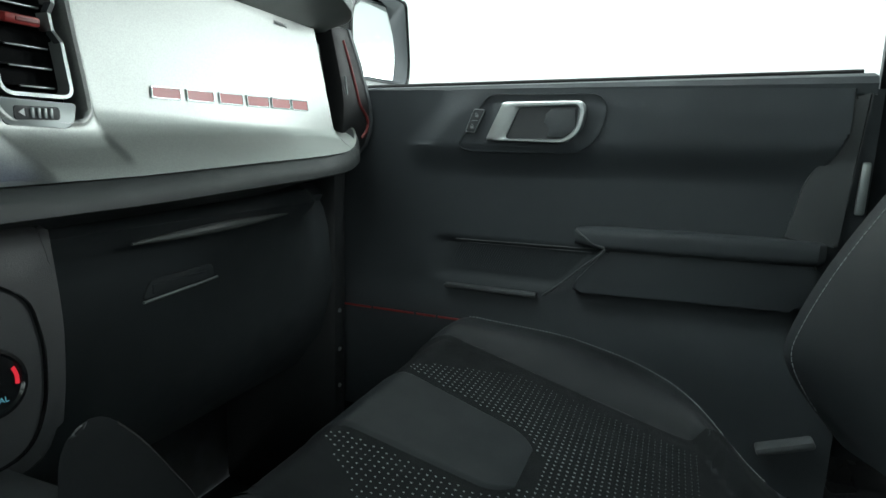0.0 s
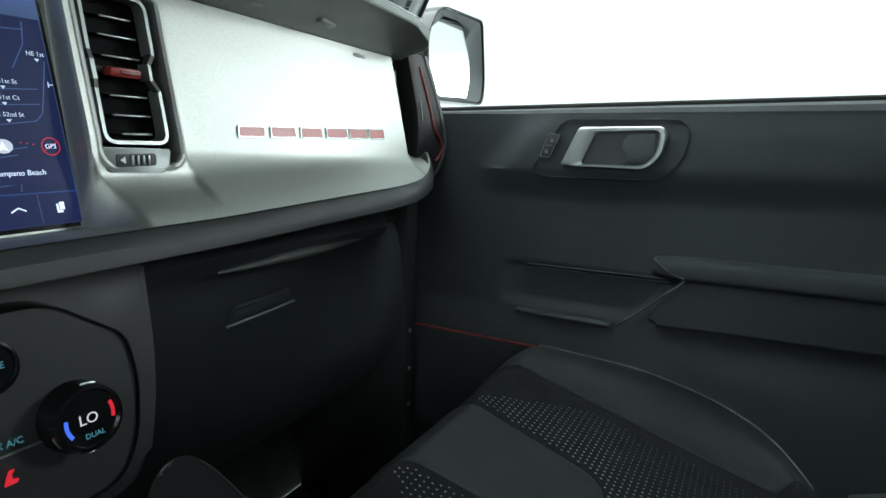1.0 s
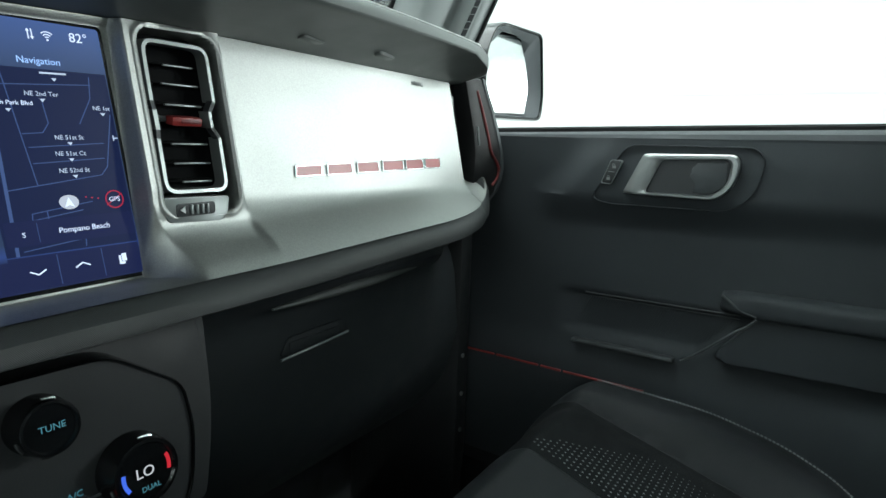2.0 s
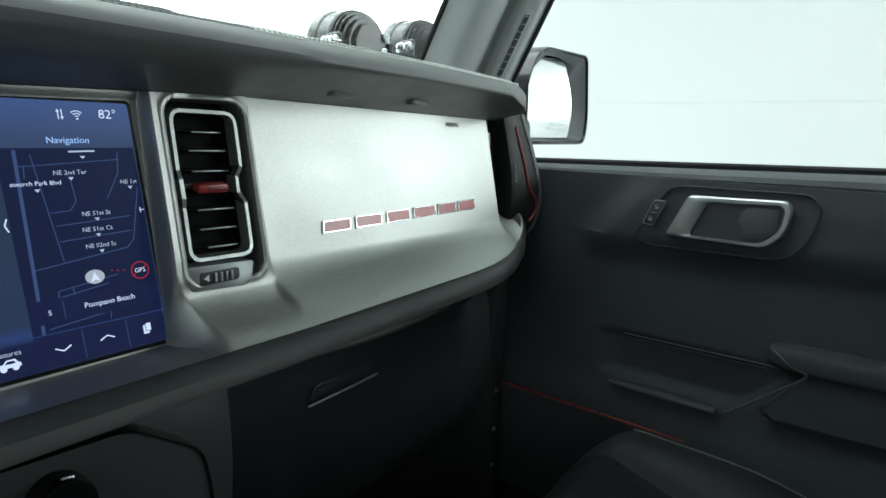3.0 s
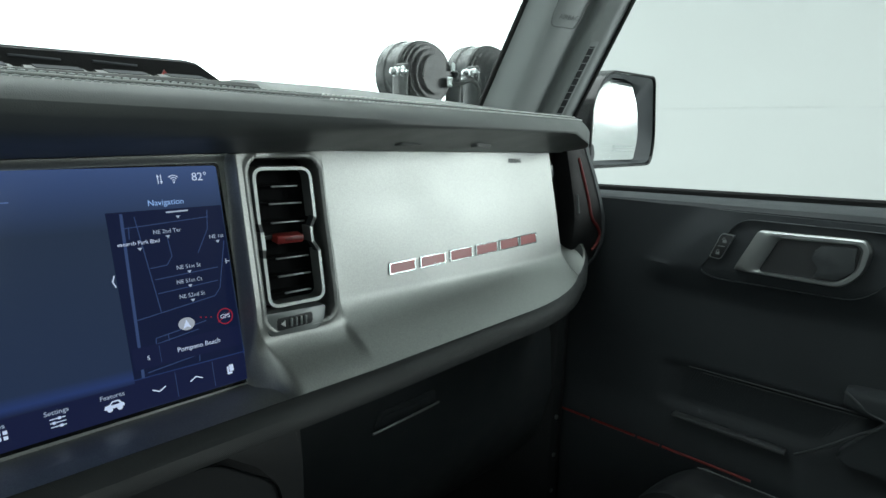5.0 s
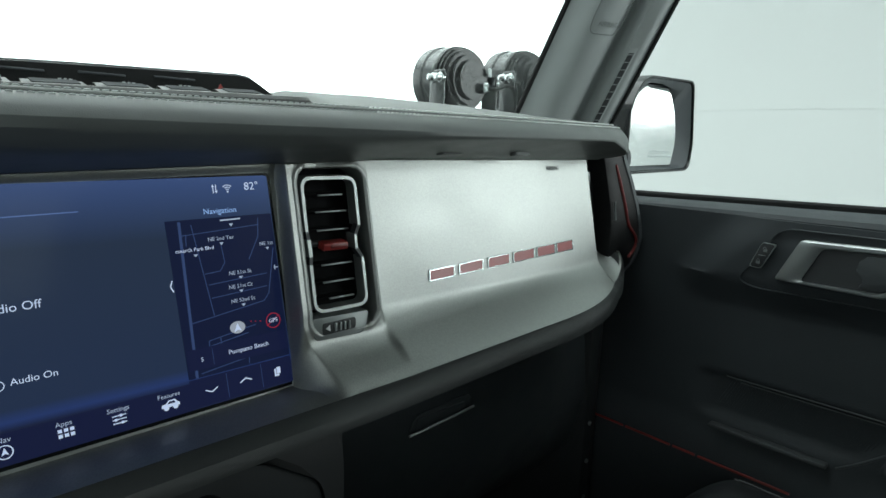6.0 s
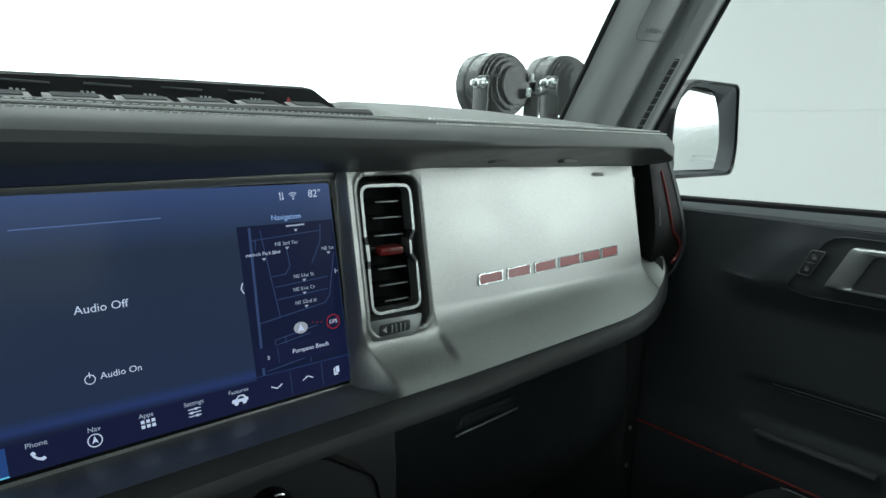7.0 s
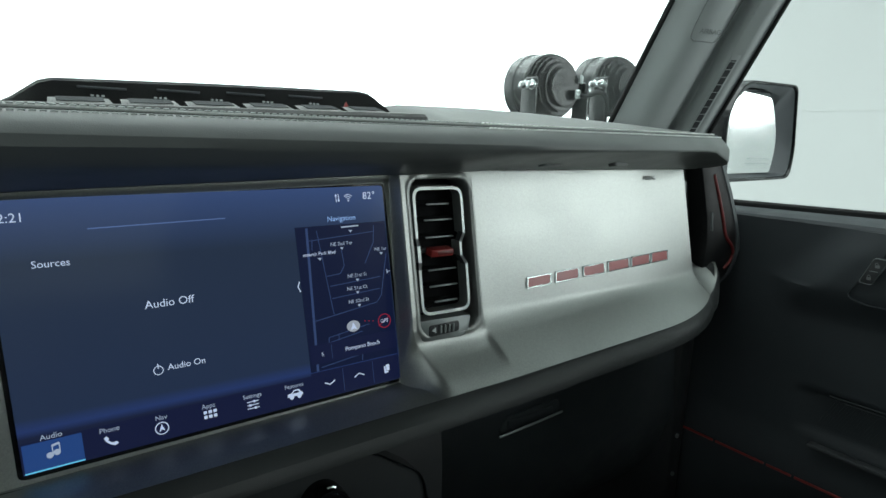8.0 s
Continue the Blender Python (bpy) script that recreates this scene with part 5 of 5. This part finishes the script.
# backrest with a bulging side bolster
rows = []
spine = [(0.90, -0.60, 0.250), (0.95, -0.597, 0.256), (1.00, -0.602, 0.260), (1.08, -0.632, 0.266), (1.18, -0.685, 0.270), (1.28, -0.740, 0.258), (1.38, -0.79, 0.235), (1.46, -0.835, 0.20), (1.50, -0.86, 0.15)]
for z, y, w in smooth_curve(spine, 5):
    d = 0.085 * sstep(z, 0.84, 1.0) * (1 - 0.6 * sstep(z, 1.2, 1.5))
    row = []
    for k in range(41):
        q = k / 40 * 2 - 1
        e = abs(q)
        fwd = d * (sstep(e, 0.55, 0.85)) - d * 1.0 * sstep(e, 0.86, 1.0)
        row.append((SC + w * q, y + fwd, z))
    row += [(SC + w, y - 0.09, z), (SC, y - 0.12, z), (SC - w, y - 0.09, z)]
    rows.append(row)
part("backrest", grid(rows, True, True), LEATHER, seat, "charcoal backrest with a bulging side bolster")
path = [(SC + w * 0.80, y + 0.085 * sstep(z, 0.84, 1.0) * (1 - 0.6 * sstep(z, 1.2, 1.5)) * sstep(0.80, 0.55, 0.85) + 0.001, z) for z, y, w in smooth_curve(spine, 12) if 0.93 < z < 1.2]
tagged(part("back_stitching", stitches(path, 0.0045, 0.0015, 0.0004), SEAT_THREAD, seat, "grey chain stitching on the backrest bolster"), kind="stuff")
part("seat_rail", box((0.672, -0.545, 0.843), (0.022, 0.064, 0.011), 0.004, Euler((radians(-21), 0, 0)).to_matrix()), DULL_GREY, seat, "grey seat rail cover")
part("seat_base", box((SC, -0.42, 0.66), (0.42, 0.40, 0.14), 0.02), BLACK, seat)

# ---- screen picture ----
ui_rect("icon_bar", 0.0, 0.0, 0.70, 0.118, UI_BAR, 0.00015)
ui_rect("map_area", 0.700, 0.135, 0.997, 0.822, UI_MAP, 0.00015)
ui_rect("map_control_bar", 0.700, 0.006, 0.997, 0.130, UI_BAR, 0.0002)
for u in (0.800, 0.902):
    ui_line("control_split", (u, 0.012), (u, 0.125), 0.0003, UI_ROAD)
ui_rect("active_tab", 0.004, 0.004, 0.121, 0.112, UI_ACTIVE, 0.0003)
ui_line("tab_edge", (0.004, 0.006), (0.121, 0.006), 0.0008, glow("display_cyan_edge", (0.15, 0.65, 0.95), 0.9))
ui_line("card_line", (0.194, 0.879), (0.511, 0.886), 0.0006, glow("display_card_line", (0.16, 0.27, 0.60), 0.6))
for txt, u, v, size, mat in (("2:21", 0.050, 0.932, 0.0072, UI_TEXT), ("Sources", 0.112, 0.760, 0.0058, UI_TEXT), ("Audio Off", 0.349, 0.560, 0.0070, UI_TEXT), ("Audio On", 0.370, 0.295, 0.0056, UI_TEXT),
                             ("Navigation", 0.849, 0.851, 0.0053, UI_BLUE), ("82\u00b0", 0.948, 0.953, 0.0076, UI_TEXT), ("Pompano Beach", 0.875, 0.214, 0.0045, UI_TEXT), ("S", 0.742, 0.211, 0.0040, UI_TEXT),
                             ("Audio", 0.062, 0.127, 0.0044, UI_DIM), ("Phone", 0.178, 0.098, 0.0042, UI_DIM), ("Nav", 0.293, 0.096, 0.0042, UI_DIM), ("Apps", 0.408, 0.097, 0.0041, UI_DIM),
                             ("Settings", 0.524, 0.095, 0.0040, UI_DIM), ("Features", 0.644, 0.095, 0.0040, UI_DIM), ("NE 2nd Ter", 0.840, 0.729, 0.0037, UI_DIM), ("NE 1st", 0.970, 0.684, 0.0037, UI_DIM),
                             ("esearch Park Blvd", 0.766, 0.692, 0.0035, UI_TEXT), ("NE 51st St", 0.881, 0.567, 0.0037, UI_DIM), ("NE 51st Ct", 0.877, 0.505, 0.0037, UI_DIM), ("NE 52nd St", 0.878, 0.440, 0.0037, UI_DIM)):
    ui_text(txt, u, v, size, mat)
ui_line("cut_label", (0.845, 0.808), (0.903, 0.810), 0.0010, UI_DIM)
# roads
ui_line("main_road", (0.735, 0.815), (0.722, 0.135), 0.0018, UI_ROAD)
for a, b in (((0.765, 0.80), (0.792, 0.392)), ((0.955, 0.805), (0.948, 0.72)), ((0.948, 0.72), (0.912, 0.62)), ((0.838, 0.70), (0.842, 0.62)), ((0.842, 0.62), (0.826, 0.585)), ((0.826, 0.585), (0.783, 0.580)),
             ((0.790, 0.53), (0.960, 0.545)), ((0.792, 0.47), (0.955, 0.485)), ((0.730, 0.375), (0.940, 0.418)), ((0.940, 0.418), (0.958, 0.45)), ((0.958, 0.45), (0.990, 0.66)), ((0.735, 0.755), (0.955, 0.775)),
             ((0.765, 0.24), (0.768, 0.285)), ((0.768, 0.285), (0.905, 0.315)), ((0.765, 0.26), (0.880, 0.285)), ((0.735, 0.150), (0.900, 0.178)), ((0.870, 0.142), (0.873, 0.178)), ((0.80, 0.29), (0.80, 0.255)), ((0.745, 0.71), (0.748, 0.76))):
    ui_line("road", a, b, 0.0005, UI_ROAD)
ui_rect("town_bar", 0.705, 0.170, 0.997, 0.262, UI_BAR, 0.00045)
ui_line("town_split", (0.772, 0.18), (0.772, 0.252), 0.0003, UI_ROAD, 0.0005)
for u, v in ((0.840, 0.705), (0.766, 0.665), (0.881, 0.543), (0.877, 0.481), (0.878, 0.416), (0.972, 0.660), (0.874, 0.785)):
    ui_poly("map_pin", [(u - 0.006, v + 0.006), (u + 0.006, v + 0.006), (u, v - 0.006)], UI_DIM, 0.0005)
ui_ring("position_mark", 0.851, 0.319, 0.0054, None, UI_MARK, 0.0005, 0.0042)
ui_poly("position_arrow", [(0.840, 0.300), (0.851, 0.308), (0.862, 0.300), (0.851, 0.338)], UI_TEXT, 0.0007)
ui_ring("gps_ring", 0.959, 0.317, 0.0056, 0.0007, UI_RED, 0.0007)
ui_text("GPS", 0.959, 0.317, 0.0040, UI_TEXT)
ui_line("gps_bar", (0.938, 0.295), (0.980, 0.339), 0.0004, UI_RED, 0.0004)
for k in range(3):
    ui_rect("gps_trail", 0.890 + 0.014 * k, 0.331 - 0.004 * k, 0.894 + 0.014 * k, 0.336 - 0.004 * k, UI_RED)
ui_line("edge_tick", (0.985, 0.566), (0.997, 0.566), 0.0006, UI_DIM)
ui_line("edge_tick", (0.987, 0.555), (0.987, 0.577), 0.0006, UI_DIM)
for a, b in (((0.696, 0.572), (0.690, 0.548)), ((0.690, 0.548), (0.696, 0.524)), ((0.738, 0.074), (0.755, 0.060)), ((0.755, 0.060), (0.772, 0.076)), ((0.836, 0.064), (0.853, 0.080)), ((0.853, 0.080), (0.870, 0.066))):
    ui_line("chevron", a, b, 0.0007, UI_TEXT, 0.0006)
# icons
ui_ring("power_ring", 0.302, 0.290, 0.0029, 0.0005, UI_TEXT)
ui_line("power_bar", (0.302, 0.298), (0.302, 0.318), 0.0006, UI_TEXT, 0.0007)
ui_ring("nav_ring", 0.292, 0.052, 0.0040, 0.0006, UI_TEXT)
ui_poly("nav_arrow", [(0.285, 0.040), (0.292, 0.047), (0.299, 0.040), (0.292, 0.070)], UI_TEXT, 0.0006)
for i in range(3):
    for j in range(2):
        u, v = 0.394 + 0.0125 * i, 0.045 + 0.020 * j
        ui_rect("app_square", u, v, u + 0.0085, v + 0.013, UI_TEXT, 0.0006)
for k, s in enumerate((0.530, 0.516, 0.528)):
    v = 0.040 + 0.015 * k
    ui_line("slider_line", (0.508, v), (0.540, v), 0.0005, UI_TEXT, 0.0006)
    ui_rect("slider_knob", s - 0.003, v - 0.005, s + 0.003, v + 0.005, UI_TEXT, 0.0007)
ui_poly("car_icon", [(0.622, 0.046), (0.624, 0.060), (0.634, 0.062), (0.642, 0.075), (0.658, 0.075), (0.663, 0.062), (0.668, 0.058), (0.668, 0.046)], UI_TEXT, 0.0006)
ui_poly("car_window", [(0.637, 0.060), (0.643, 0.070), (0.655, 0.070), (0.658, 0.060)], UI_BAR, 0.0007)
for u in (0.634, 0.657):
    ui_ring("car_wheel", u, 0.044, 0.0016, None, UI_TEXT, 0.0007)
ph = [(0.164, 0.068), (0.170, 0.074), (0.175, 0.064), (0.172, 0.058), (0.178, 0.048), (0.184, 0.044), (0.189, 0.048), (0.194, 0.038), (0.186, 0.032), (0.176, 0.040), (0.168, 0.053)]
ui_poly("phone_icon", ph, UI_TEXT, 0.0006)
ui_ring("note_head", 0.055, 0.056, 0.0017, None, UI_DIM, 0.0006)
ui_ring("note_head", 0.069, 0.062, 0.0017, None, UI_DIM, 0.0006)
ui_line("note_stem", (0.061, 0.058), (0.061, 0.092), 0.0006, UI_DIM, 0.0006)
ui_line("note_stem", (0.075, 0.064), (0.075, 0.097), 0.0006, UI_DIM, 0.0006)
ui_line("note_beam", (0.061, 0.090), (0.075, 0.095), 0.0012, UI_DIM, 0.0006)
ui_rect("pages_icon", 0.941, 0.048, 0.955, 0.084, UI_TEXT, 0.0006)
ui_rect("pages_icon", 0.946, 0.058, 0.961, 0.094, UI_BAR, 0.0007)
ui_rect("pages_icon", 0.9475, 0.060, 0.9595, 0.091, UI_TEXT, 0.0008)
for k in range(3):
    r = 0.0012 + 0.0014 * k
    pts = [(0.878 + r * math.cos(radians(45 + 15 * q)) / 0.235, 0.936 + r * math.sin(radians(45 + 15 * q)) / 0.1455) for q in range(7)]
    for a, b in zip(pts, pts[1:]):
        ui_line("signal_arc", a, b, 0.0005, UI_TEXT, 0.0006)
ui_rect("signal_dot", 0.876, 0.930, 0.880, 0.937, UI_TEXT, 0.0006)
for u, s in ((0.838, 1), (0.846, -1)):
    ui_line("data_arrow", (u, 0.930), (u, 0.968), 0.0005, UI_TEXT, 0.0006)
    c = 0.949 + s * 0.019
    ui_poly("data_head", [(u - 0.004, c - s * 0.010), (u + 0.004, c - s * 0.010), (u, c)], UI_TEXT, 0.0006)
